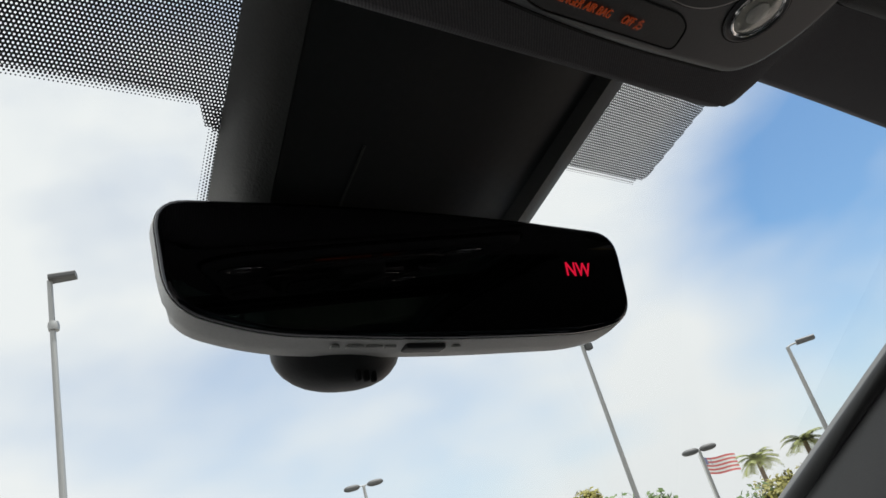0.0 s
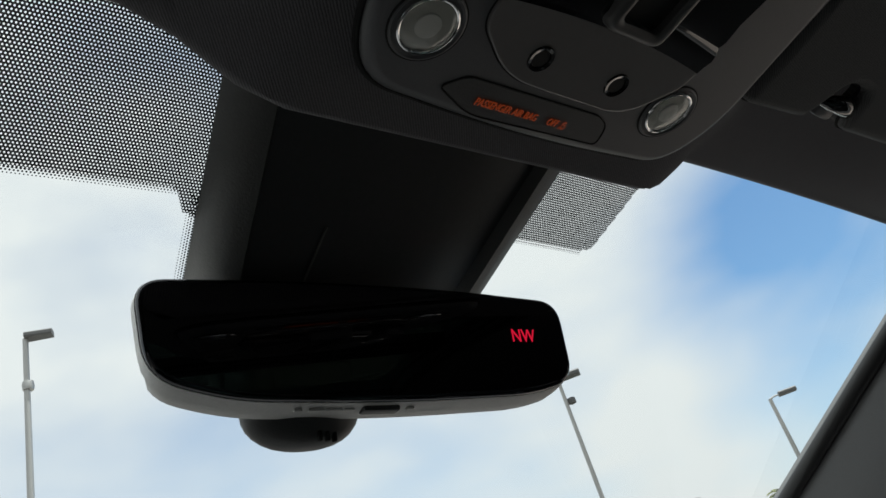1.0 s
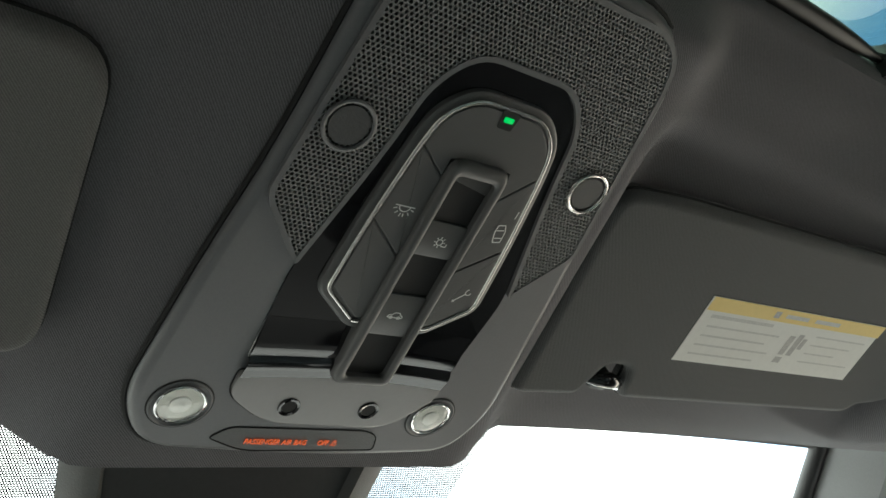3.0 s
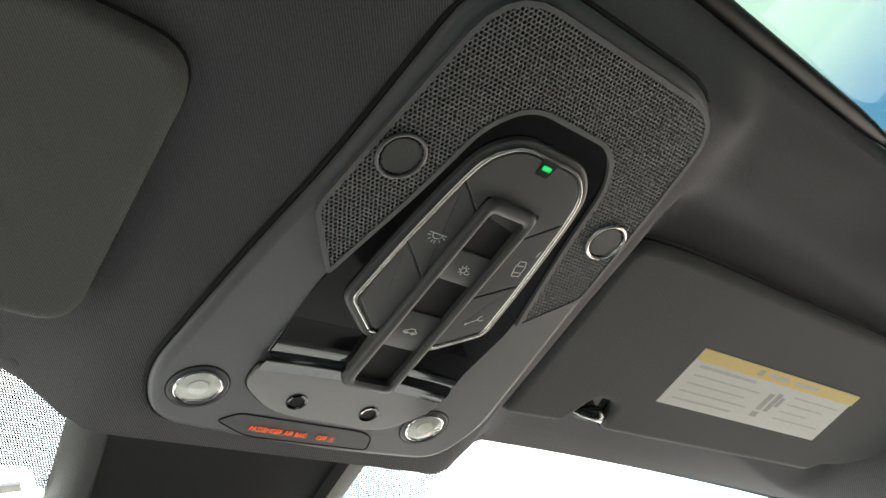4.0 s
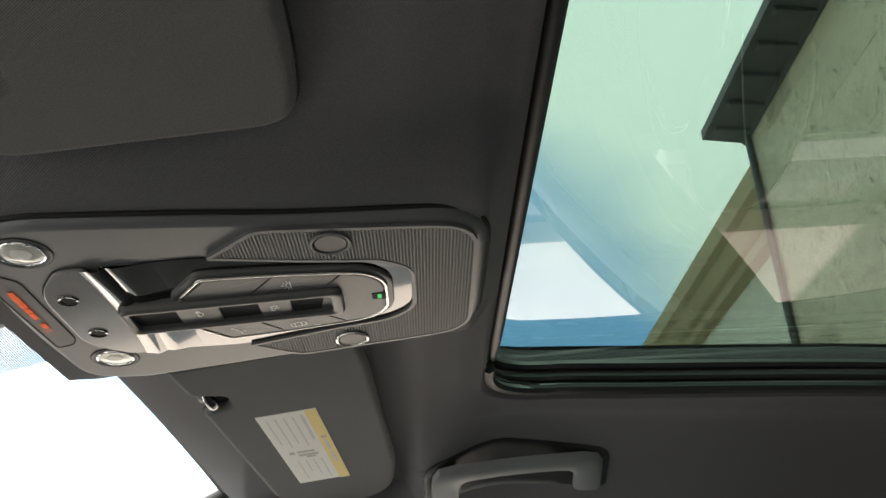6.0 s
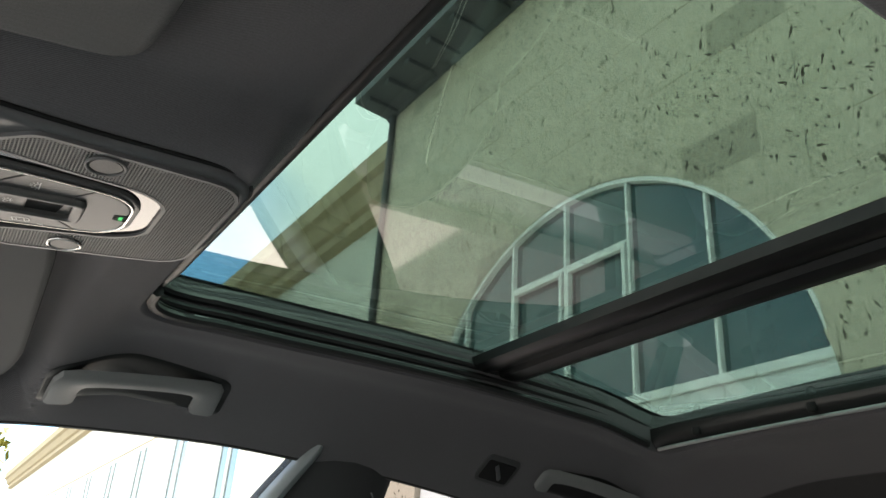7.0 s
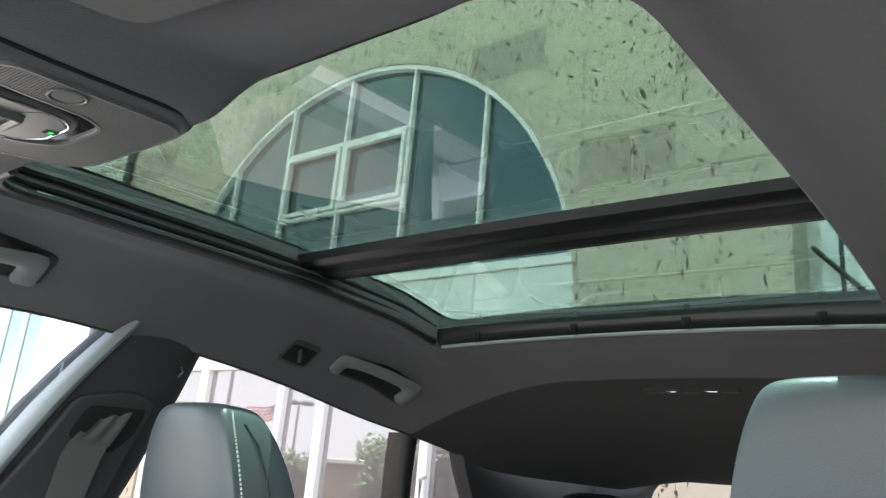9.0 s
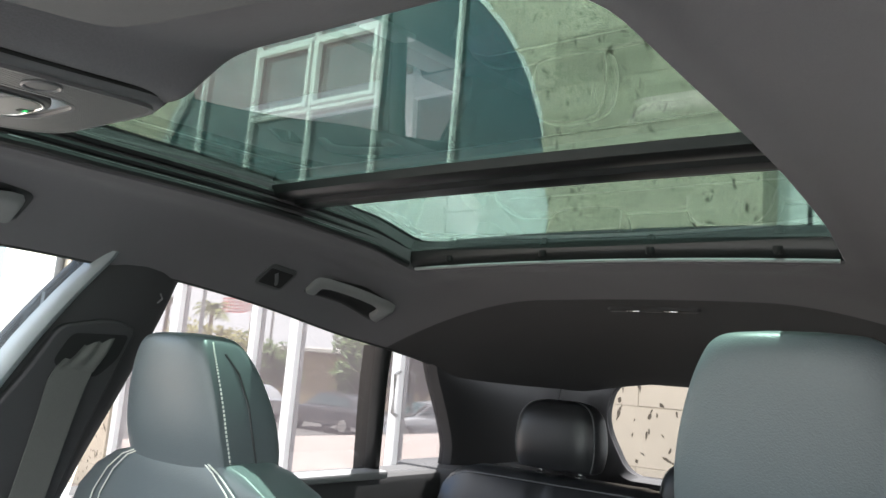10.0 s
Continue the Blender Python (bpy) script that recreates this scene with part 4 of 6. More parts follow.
# switch panel
loop = [(-0.020, -0.066), (-0.041, -0.083), (-0.0385, -0.120), (-0.0335, -0.160), (-0.030, -0.176), (-0.018, -0.1865), (0.018, -0.1865), (0.030, -0.176),
        (0.0335, -0.160), (0.0385, -0.120), (0.041, -0.083), (0.020, -0.066)]
loop_line = rounded(loop, [0.003, 0.004, 0.02, 0.02, 0.008, 0.012, 0.012, 0.008, 0.02, 0.02, 0.004, 0.003], 5)
part("panel_frame", slab(grow(loop_line, 0.0045), FACE - 0.0032, FACE + 0.002, 0.0016, 2), M_BUTTON, console, "black raised switch frame")
open_loop = [p for p in loop_line if not (p[1] > -0.067 and abs(p[0]) < 0.0195)]
k0 = min(range(len(open_loop)), key=lambda i: (open_loop[i][1] < -0.075, open_loop[i][0]))
open_loop = open_loop[k0:] + open_loop[:k0]
part("silver_line", tube([(x, y, FACE - 0.0040) for x, y in open_loop], 0.00095, 8, flat=0.7), M_SILVER, console, "thin silver outline of the switch panel")


def button(poly, radii, label):
    return part("button", slab(rounded(poly, radii, 4), FACE - 0.0043, FACE + 0.001, 0.0003, 2), M_BUTTON, console, label)


button([(-0.0390, -0.0850), (-0.0367, -0.1216), (-0.0160, -0.1051), (-0.0160, -0.0702), (-0.0205, -0.0690)], 0.0012, "black touch button")
button([(-0.0366, -0.1232), (-0.0318, -0.1602), (-0.0160, -0.1484), (-0.0160, -0.1063)], 0.0012, "black lamp button with a printed lamp sign")
button([(0.0390, -0.0850), (0.0369, -0.1180), (0.0160, -0.1010), (0.0160, -0.0702), (0.0205, -0.0690)], 0.0012, "black call button with a printed sign")
button([(0.0368, -0.1196), (0.0320, -0.1588), (0.0160, -0.1420), (0.0160, -0.1023)], 0.0012, "black call button with a printed car sign")
button([(-0.0317, -0.1614), (-0.0285, -0.1745), (-0.0172, -0.1848), (0.0172, -0.1848), (0.0285, -0.1745), (0.0319, -0.1602), (0.0160, -0.1434), (0.0160, -0.1585), (-0.0160, -0.1585), (-0.0160, -0.1496)],
       [0.0012, 0.006, 0.008, 0.008, 0.006, 0.0012, 0.0012, 0.0012, 0.0012, 0.0012], "wide black front button")
# raised bar with a slot and two rockers
bar_out = rounded([(-0.0172, -0.0285), (0.0172, -0.0285), (0.0162, -0.1605), (-0.0162, -0.1605)], 0.007, 6)
bar_in = rounded([(-0.0112, -0.0345), (0.0112, -0.0345), (0.0106, -0.1530), (-0.0106, -0.1530)], 0.003, 6)
bm = bmesh.new()
rows = [[bm.verts.new((x, y, z)) for x, y in poly] for poly, z in ((bar_out, FACE + 0.001), (grow(bar_out, -0.0004), FACE - 0.0058), (grow(bar_out, -0.0014), FACE - 0.0074), (grow(bar_out, -0.0028), FACE - 0.0080),
                                                                    (grow(bar_in, 0.0010), FACE - 0.0077), (bar_in, FACE - 0.0068), (bar_in, FACE + 0.003))]
for a, b in zip(rows, rows[1:]):
    for i in range(len(a)):
        j = (i + 1) % len(a)
        bm.faces.new((a[i], a[j], b[j], b[i]))
part("slot_frame", bm, M_BUTTON, console, "raised black bar round the sliding switches")
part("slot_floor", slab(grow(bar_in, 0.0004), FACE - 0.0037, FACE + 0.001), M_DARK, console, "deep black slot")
for y0, y1 in ((-0.0600, -0.0865), (-0.1085, -0.1285)):
    rings = []
    for f, d in ((0.0, -0.001), (0.03, 0.0036), (0.10, 0.0042), (0.5, 0.0040), (0.90, 0.0042), (0.97, 0.0036), (1.0, -0.001)):
        rings.append([(x, y0 + (y1 - y0) * f, FACE - 0.001 - d) for x in (-0.0110, -0.006, 0, 0.006, 0.0110)])
    part("rocker_switch", loft(rings, closed=False, cap=False), M_BUTTON, console, "black rocker with a printed sign")


def icon(lines, x, y, z, s, parent=None, turn=0.0):
    """A printed line sign, facing down, its top towards the rear."""
    bm = bmesh.new()
    for pts in lines:
        for (ax, ay), (bx, by) in zip(pts, pts[1:]):
            a, b = Vector((ax, -ay)) * s, Vector((bx, -by)) * s
            d = (b - a)
            if d.length < 1e-7:
                continue
            w = Vector((-d.y, d.x)).normalized() * 0.00027
            rot = Matrix.Rotation(turn, 2)
            quad = [rot @ q for q in (a - w, b - w, b + w, a + w)]
            bm.faces.new([bm.verts.new((x + q.x, y + q.y, z)) for q in quad])
    return part("printed_sign", bm, M_ICON, console, "pale printed sign", smooth=False)


arc = lambda cx, cy, r, a0, a1, n=10: [(cx + r * math.cos(radians(a0 + (a1 - a0) * k / n)), cy + r * math.sin(radians(a0 + (a1 - a0) * k / n))) for k in range(n + 1)]  # noqa: E731
lamp_sign = [[(-1, 0.35), (1, 0.35)], arc(0, 0.35, 0.55, 180, 360)] + [[(0.75 * math.cos(a), 0.35 + 0.75 * math.sin(a)), (1.1 * math.cos(a), 0.35 + 1.1 * math.sin(a))]
                                                                        for a in [radians(q) for q in (200, 230, 260, 280, 310, 340)]]
car_sign = [[(-1, 0), (-0.9, 0.35), (-0.5, 0.4), (-0.15, 0.75), (0.5, 0.75), (0.7, 0.4), (1, 0.3), (1, 0), (-1, 0)], arc(-0.5, 0, 0.2, 0, 360), arc(0.55, 0, 0.2, 0, 360)]
sun_sign = [arc(0, 0, 0.5, 0, 360, 14)] + [[(0.65 * math.cos(a), 0.65 * math.sin(a)), (0.95 * math.cos(a), 0.95 * math.sin(a))] for a in [k * math.pi / 4 for k in range(8)]] + [
    [(0.6, -0.6), (1.3, -0.6), (1.3, -0.1)]]
top_car = [[(-0.45, -1), (-0.6, 0.2), (-0.4, 1), (0.4, 1), (0.6, 0.2), (0.45, -1), (-0.45, -1)], [(-0.4, 0.4), (0.4, 0.4)], [(-0.4, -0.5), (0.4, -0.5)]]
spanner = [[(-0.9, -0.9), (0.4, 0.4)], arc(0.7, 0.7, 0.4, 100, 350), [(-0.9, -0.6), (-0.6, -0.9)]]
icon(lamp_sign, -0.0255, -0.1300, FACE - 0.0047, 0.0050)
icon(sun_sign, 0.0, -0.1180, FACE - 0.0054, 0.0032)
icon(car_sign, -0.001, -0.0725, FACE - 0.0054, 0.0040)
icon(top_car, 0.0290, -0.1285, FACE - 0.0047, 0.0048, turn=-0.2)
icon(spanner, 0.0292, -0.0900, FACE - 0.0047, 0.0042)
icon([[(0, -1), (0, 1)]], 0.0325, -0.1400, FACE - 0.0047, 0.002)
# green lamp
part("indicator_frame", slab(rounded([(-0.0048, -0.1860), (0.0048, -0.1860), (0.0036, -0.1775), (-0.0036, -0.1775)], 0.0008, 3), FACE - 0.0046, FACE), M_DARK, console)
part("indicator_light", slab(rounded([(-0.0026, -0.1832), (0.0026, -0.1832), (0.0024, -0.1808), (-0.0024, -0.1808)], 0.0006, 3), FACE - 0.0049, FACE), M_GREEN, console, "lit green indicator")

# reading lamps
for side in (-1, 1):
    c = (0.0620 if side > 0 else -0.0802, -0.0015 if side > 0 else -0.0035, FACE)
    part("lamp_groove", tube([(c[0] + 0.0150 * math.cos(a), c[1] + 0.0150 * math.sin(a), FACE - 0.0001) for a in np.linspace(0, 2 * math.pi, 41)[:-1].tolist()], 0.00045, 6, True), M_DARK, console)
    lamp = part("reading_lamp", turned([(0.0152, 0.002), (0.0149, -0.0004), (0.0140, -0.0008), (0.0128, 0.0003), (0.0118, 0.0010), (0.0116, 0.004)], 40, c), M_SATIN, console, "round reading lamp with a clear lens")
    part("lamp_ring", tube([(c[0] + 0.0112 * math.cos(a), c[1] + 0.0112 * math.sin(a), FACE - 0.0006) for a in np.linspace(0, 2 * math.pi, 41)[:-1].tolist()], 0.0008, 8, True), M_CHROME, lamp,
         "bright lens ring")
    part("reflector", turned([(0.0001, 0.0012), (0.0070, 0.0010), (0.0112, -0.0004)], 32, c), M_REFL, lamp, "silvered reflector")
    part("lens", turned([(0.0001, -0.0026), (0.004, -0.0025), (0.0062, -0.0020), (0.0086, -0.0018), (0.0108, -0.0006)], 32, c), M_LENS, lamp, "clear ribbed lens")
    part("lens_core", turned([(0.0001, -0.0012), (0.0050, -0.0010), (0.0056, 0.001)], 24, c), M_REFL, lamp, "frosted middle of the lens")

# warning display
strip_line = rounded([(-0.0600, 0.0185), (-0.0510, 0.0105), (0.026, 0.0105), (0.0345, 0.0145), (0.0375, 0.0258), (-0.0400, 0.0275)], [0.003, 0.004, 0.01, 0.004, 0.004, 0.008], 5)
part("display_groove", tube([(x, y, FACE - 0.0002) for x, y in strip_line], 0.0004, 6, True), M_DARK, console)
part("display_plate", slab(grow(strip_line, -0.0006), FACE - 0.0003, FACE + 0.002), M_POD, console, "dark display strip")
DOWN = pose(0, 0, 0, 180, 0, 0)
text_part("display_text", "PASSENGER AIR BAG", 0.0052, M_ORANGE, console, Matrix.Translation((-0.0235, 0.0202, FACE - 0.0009)) @ DOWN @ Matrix.Diagonal((0.72, 1, 1, 1)))
text_part("display_text", "OFF", 0.0052, M_ORANGE, console, Matrix.Translation((0.0035, 0.0202, FACE - 0.0009)) @ DOWN @ Matrix.Diagonal((0.72, 1, 1, 1)))
bm = bmesh.new()
for pts in ([(-0.2, 0.8), (0.5, 0.6)], [(-0.6, -0.9), (0.0, 0.3)], [(0, 0.3), (0.7, 0.0)], [(-0.6, -0.4), (0.5, -0.6)], [(0.2, -0.9), (0.8, -0.2)], [(-0.5, 0.3), (0.3, 0.9)]):
    (ax, ay), (bx, by) = pts
    a, b = Vector((ax, -ay)) * 0.0026, Vector((bx, -by)) * 0.0026
    w = Vector((-(b - a).y, (b - a).x)).normalized() * 0.0003
    bm.faces.new([bm.verts.new((0.0098 + q.x, 0.0202 + q.y, FACE - 0.0009)) for q in (a - w, b - w, b + w, a + w)])
part("display_sign", bm, M_ORANGE, console, "lit orange seat sign", smooth=False)

# ---------- mirror and its shroud ----------
mn = Vector((-0.17, -0.97, -0.12)).normalized()
mx = Vector((0.227, -0.038, -0.020))
mx = (mx - mn * mx.dot(mn)).normalized()
my = mn.cross(mx)
MIR = Matrix.Translation((-0.0070, 0.1500, 1.3805)) @ Matrix((mx, my, mn)).transposed().to_4x4() @ Matrix.Diagonal((0.985, 0.985, 0.985, 1))
mirror = thing("rear_view_mirror", MIR, "frameless rear-view mirror with a grey plastic back and a lit compass", "mirror")
mir_line = rounded([(-0.118, 0.0275), (-0.04, 0.0310), (0.04, 0.0310), (0.1145, 0.0270), (0.1145, -0.0200), (0.085, -0.0275), (0.0, -0.0305), (-0.075, -0.0285), (-0.112, -0.0180)],
                   [0.014, 0.03, 0.03, 0.014, 0.013, 0.03, 0.04, 0.03, 0.016], 7)
part("mirror_glass", slab(mir_line, 0.004, 0.0, 0.0022, 3), M_MIRROR, mirror, "dark dimmed mirror glass")
back = [[(x, y, 0.0005) for x, y in grow(mir_line, 0.0004)]]
for d, z, s in ((0.0005, -0.008, 0.0), (-0.002, -0.016, -0.0015), (-0.007, -0.024, -0.002), (-0.015, -0.031, -0.002)):
    back.append([(x, y + s - (0.004 if y < -0.01 and z < -0.004 else 0) * min(1, -z / 0.016), z) for x, y in grow(mir_line, d)])
part("housing", loft(back), M_MIRBACK, mirror, "grey plastic mirror back")
part("dimmer_button", box((-0.012, -0.0335, -0.010), (0.008, -0.0295, -0.002), 0.0014), M_POD, mirror, "small dark button")
for x0, x1 in ((-0.046, -0.042), (-0.039, -0.031), (-0.030, -0.022), (-0.021, -0.016), (0.012, 0.016)):
    part("embossed_mark", box((x0, -0.0325, -0.006), (x1, -0.0312, -0.0035), 0.0003, 1), M_MIRBACK, mirror)
text_part("compass_letters", "NW", 0.0105, M_RED, mirror, Matrix.Translation((0.0850, 0.0045, 0.0043)) @ Matrix.Diagonal((0.82, 1, 1, 1)))
pod = []
for f in np.linspace(0, 1, 8).tolist():
    a = f * math.pi / 2
    rx, ry = 0.0305 * math.cos(a * 0.90), 0.018 * math.cos(a * 0.90)
    pod.append([(-0.034 + rx * math.cos(t), -0.026 - 0.0185 * math.sin(a), -0.030 + ry * math.sin(t)) for t in np.linspace(0, 2 * math.pi, 25)[:-1].tolist()])
sensor = part("sensor_pod", loft(pod), M_POD, mirror, "rounded black sensor pod under the mirror")
for k in range(3):
    vx = -0.0295 + 0.0042 * k
    vz = -0.030 + 0.01335 * math.sqrt(1 - ((vx + 0.034) / 0.0204) ** 2)
    part("vent_slot", box((vx - 0.0011, -0.0435, vz - 0.002), (vx + 0.0011, -0.0385, vz + 0.0012), 0.0005, 1), M_DARK, sensor)

shroud = thing("mirror_shroud", None, "black plastic shroud between roof and mirror on the windscreen", "shroud")
rings = []
for f in np.linspace(0, 1, 10).tolist():
    y = 0.030 + 0.185 * f
    top = ws_z(0, y) - 0.003
    lo = top - 0.024 - 0.004 * f
    xl, xr = -0.103 + 0.020 * f, 0.137 - 0.050 * f
    rings.append([(xl - 0.002, y, top), (xl + 0.002, y, (top + lo) / 2), (xl + 0.010, y, lo + 0.003), (xl + 0.017, y, lo), (xl + 0.020, y, lo + 0.008), (xr - 0.038, y, lo + 0.008),
                  (xr - 0.034, y, lo), (xr - 0.026, y, lo + 0.003), (xr - 0.010, y, (top + lo) / 2), (xr + 0.002, y, top)])
part("shroud_shell", loft(rings), M_SHROUD, shroud, "dark grey shroud shell")
rings = []
for f in np.linspace(0.12, 0.92, 9).tolist():
    y = 0.030 + 0.185 * f
    lo = ws_z(0, y) - 0.027 - 0.004 * f
    xl, xr = -0.103 + 0.020 * f + 0.020, 0.137 - 0.050 * f - 0.038
    rings.append([(xl + (xr - xl) * s, y, lo + 0.0068 - 0.010 * (1 if 0.02 < s < 0.98 else 0) * (0.3 + 0.5 * abs(s - 0.5))) for s in (0, 0.02, 0.2, 0.4, 0.6, 0.8, 0.98, 1)])
part("shroud_cover", loft(rings, closed=False, cap=False), M_SHROUD_IN, shroud, "glossy black inner cover")
part("cover_seam", tube([(-0.036, 0.130, ws_z(0, 0.130) - 0.0275), (-0.038, 0.155, ws_z(0, 0.155) - 0.028), (-0.036, 0.180, ws_z(0, 0.180) - 0.0285)], 0.0007, 6), M_SHROUD, shroud)

# ---------- sun visors ----------
def visor(side, with_label):
    m = Matrix(((1, 0, 0.078 * side, 0), (0, 1, 0.15, 0.0), (-0.078 * side, -0.15, 1, 1.4421), (0, 0, 0, 1)))
    v = thing("sun_visor", m, "folded dark cloth sun visor" + (" with a paper warning label" if with_label else ""), "sun visor", "sun visors")
    a, rear, rr = (0.0, 0.0, 0.015) if side > 0 else (0.022, 0.016, 0.035)
    line = rounded([(0.128 + a * 0.3, -0.012), (0.178, -0.018), (0.182, -0.030), (0.186, -0.046), (0.207, -0.046), (0.209, -0.030), (0.216, -0.021), (0.455, -0.040), (0.462, -0.050), (0.490, -0.056), (0.520, -0.078),
                    (0.530, -0.095), (0.486, -0.164 + rear * 0.5), (0.410, -0.174 + rear), (0.160 + a, -0.162 + rear * 0.3), (0.115 + a, -0.156 + rear * 0.2)],
                   [0.010 if side > 0 else 0.026, 0.006, 0.006, 0.010, 0.010, 0.006, 0.004, 0.006, 0.004, 0.02, 0.015, 0.012, 0.030, 0.03, 0.02, rr], 7)
    line = [(side * x, y) for x, y in line]
    part("visor_body", slab(line, 0.0, 0.014, 0.006, 4), M_VISOR, v)
    part("visor_seam", tube([(x, y, 0.0075) for x, y in grow(line, 0.0004)], 0.0009, 6, True), M_DARK, v)
    part("clip", box((min(side * 0.190, side * 0.206), -0.0335, 0.006), (max(side * 0.190, side * 0.206), -0.0205, 0.022), 0.003), M_SATIN, v, "black clip")
    part("pivot_pin", tube([(side * 0.180, -0.030, 0.004), (side * 0.186, -0.032, 0.002), (side * 0.196, -0.034, 0.0015), (side * 0.204, -0.032, 0.003), (side * 0.208, -0.030, 0.006)], [0.002, 0.004, 0.0055, 0.005, 0.003], 12), M_GLOSS, v, "shiny black pin")
    return v


visor(-1, False)
visor_r = visor(1, True)
lab = part("warning_label", slab([(0.232, -0.060), (0.417, -0.072), (0.412, -0.124), (0.228, -0.112)], -0.0004, 0.0003), M_PAPER, visor_r, "white warning label with a yellow head")


def on_label(u, v, z=-0.0006):
    return (0.232 + 0.185 * u - 0.003 * v, -0.060 - 0.012 * u - 0.052 * v, z)


def label_bar(name, u0, v0, u1, v1, mat, z=-0.0006):
    bm = bmesh.new()
    bm.faces.new([bm.verts.new(on_label(*q, z)) for q in ((u0, v0), (u1, v0), (u1, v1), (u0, v1))])
    return part(name, bm, mat, lab, smooth=False)


label_bar("yellow_head", 0.0, 0.80, 1.0, 1.0, M_YELLOW, -0.0005)
label_bar("warning_triangle", 0.335, 0.85, 0.365, 0.95, M_INK_D, -0.0007)
label_bar("heading_bar", 0.40, 0.87, 0.53, 0.93, M_INK, -0.0007)
label_bar("heading_bar", 0.57, 0.87, 0.72, 0.93, M_INK, -0.0007)
label_bar("text_bar", 0.04, 0.70, 0.37, 0.75, M_INK)
for k in range(4):
    v = 0.56 - 0.145 * k
    label_bar("text_bar", 0.05, v, 0.44 - 0.05 * (k % 2), v + 0.028, M_INK)
    label_bar("text_bar", 0.64, v + 0.09, 0.95 - 0.06 * (k % 3), v + 0.115, M_INK)
for a, b, c, d in ((0.50, 0.30, 0.53, 0.62), (0.545, 0.30, 0.575, 0.66), (0.58, 0.42, 0.605, 0.60), (0.50, 0.16, 0.54, 0.26)):
    label_bar("picture_bar", a, b, c, d, M_INK_D)

# ---------- grab handles and coat hooks ----------
def grab_handle(side, y0, y1, xi, xo, foot=0.033, skew=0.0, rim=0.006):
    """A folded C-shaped handle lying on the curved roof edge: bar inboard at xi, feet outboard at xo."""
    h = thing("grab_handle", None, "grey plastic grab handle on the roof lining", "handle", "grab handles")

    def lean(x, y):
        """The bar runs nearer to the window towards the rear."""
        return x + skew * (y - y0) / (y1 - y0) * (1 - 0.6 * (x - xi) / (xo - xi))

    def lay(bm, lift):
        for v in bm.verts:
            x, y = lean(v.co.x, v.co.y), v.co.y
            v.co = (side * x, y, roof_z(x, y) - lift + v.co.z)
        return bm

    dish = rounded([(xi - rim, y0 + rim + 0.001), (xo + 0.008, y0 + rim + 0.001), (xo + 0.008, y1 - rim - 0.001), (xi - rim, y1 - rim - 0.001)], [0.020, 0.006, 0.006, 0.020], 6)
    c, dish = ((xi + xo) / 2, (y0 + y1) / 2), [(p.x, p.y) for p in side_sampled(dish, 90)]
    rings = [[(x, y, 0.0) for x, y in dish], [(x, y, -0.0012) for x, y in grow(dish, -0.002)]]
    for f in (0.8, 0.6, 0.4, 0.2, 0.02):
        rings.append([(c[0] + (x - c[0]) * f, c[1] + (y - c[1]) * f, -0.0012) for x, y in grow(dish, -0.002)])
    # no hollow is cut; the black sheet stands in for its shade
    part("recess", lay(loft(rings, cap=False), 0.0004), M_SEAL, h, "black sheet painted as the shade of a shallow recess")
    # the C in plan, from one foot over the bar to the other
    w = xo - xi
    half = [(xo, y0), (xi + w * 0.55, y0), (xi + w * 0.25, y0 - 0.001), (xi + w * 0.06, y0 - 0.008), (xi, y0 - 0.024), (xi, y0 - 0.045), (xi - 0.001, y0 - 0.075)]
    inner = [(xo, y0 - foot), (xi + w * 0.88, y0 - foot), (xi + w * 0.70, y0 - foot), (xi + w * 0.55, y0 - foot - 0.002), (xi + w * 0.45, y0 - 0.041), (xi + w * 0.40, y0 - 0.055), (xi + w * 0.38, y0 - 0.080)]
    half, inner = half + [(xi - 0.001, c[1])] + [(x, 2 * c[1] - y) for x, y in half[::-1]], inner + [(xi + w * 0.38, c[1])] + [(x, 2 * c[1] - y) for x, y in inner[::-1]]
    rings = []
    for (ax, ay), (bx_, by_) in zip(half, inner):
        ring = []
        for u, d in ((0, 0.003), (0.05, -0.003), (0.20, -0.0060), (0.5, -0.0066), (0.80, -0.0060), (0.95, -0.003), (1, 0.003), (0.7, 0.006), (0.3, 0.006)):
            px, py = ax + (bx_ - ax) * u, ay + (by_ - ay) * u
            px = lean(px, py)
            f = (py - y0) / (y1 - y0)
            ring.append((side * px, py, min(roof_z(px, py) - 0.002, roof_z(px, y0) * (1 - f) + roof_z(px, y1) * f) - 0.003 + d))
        rings.append(ring)
    part("grip", loft(rings), M_HANDLE, h)
    return h


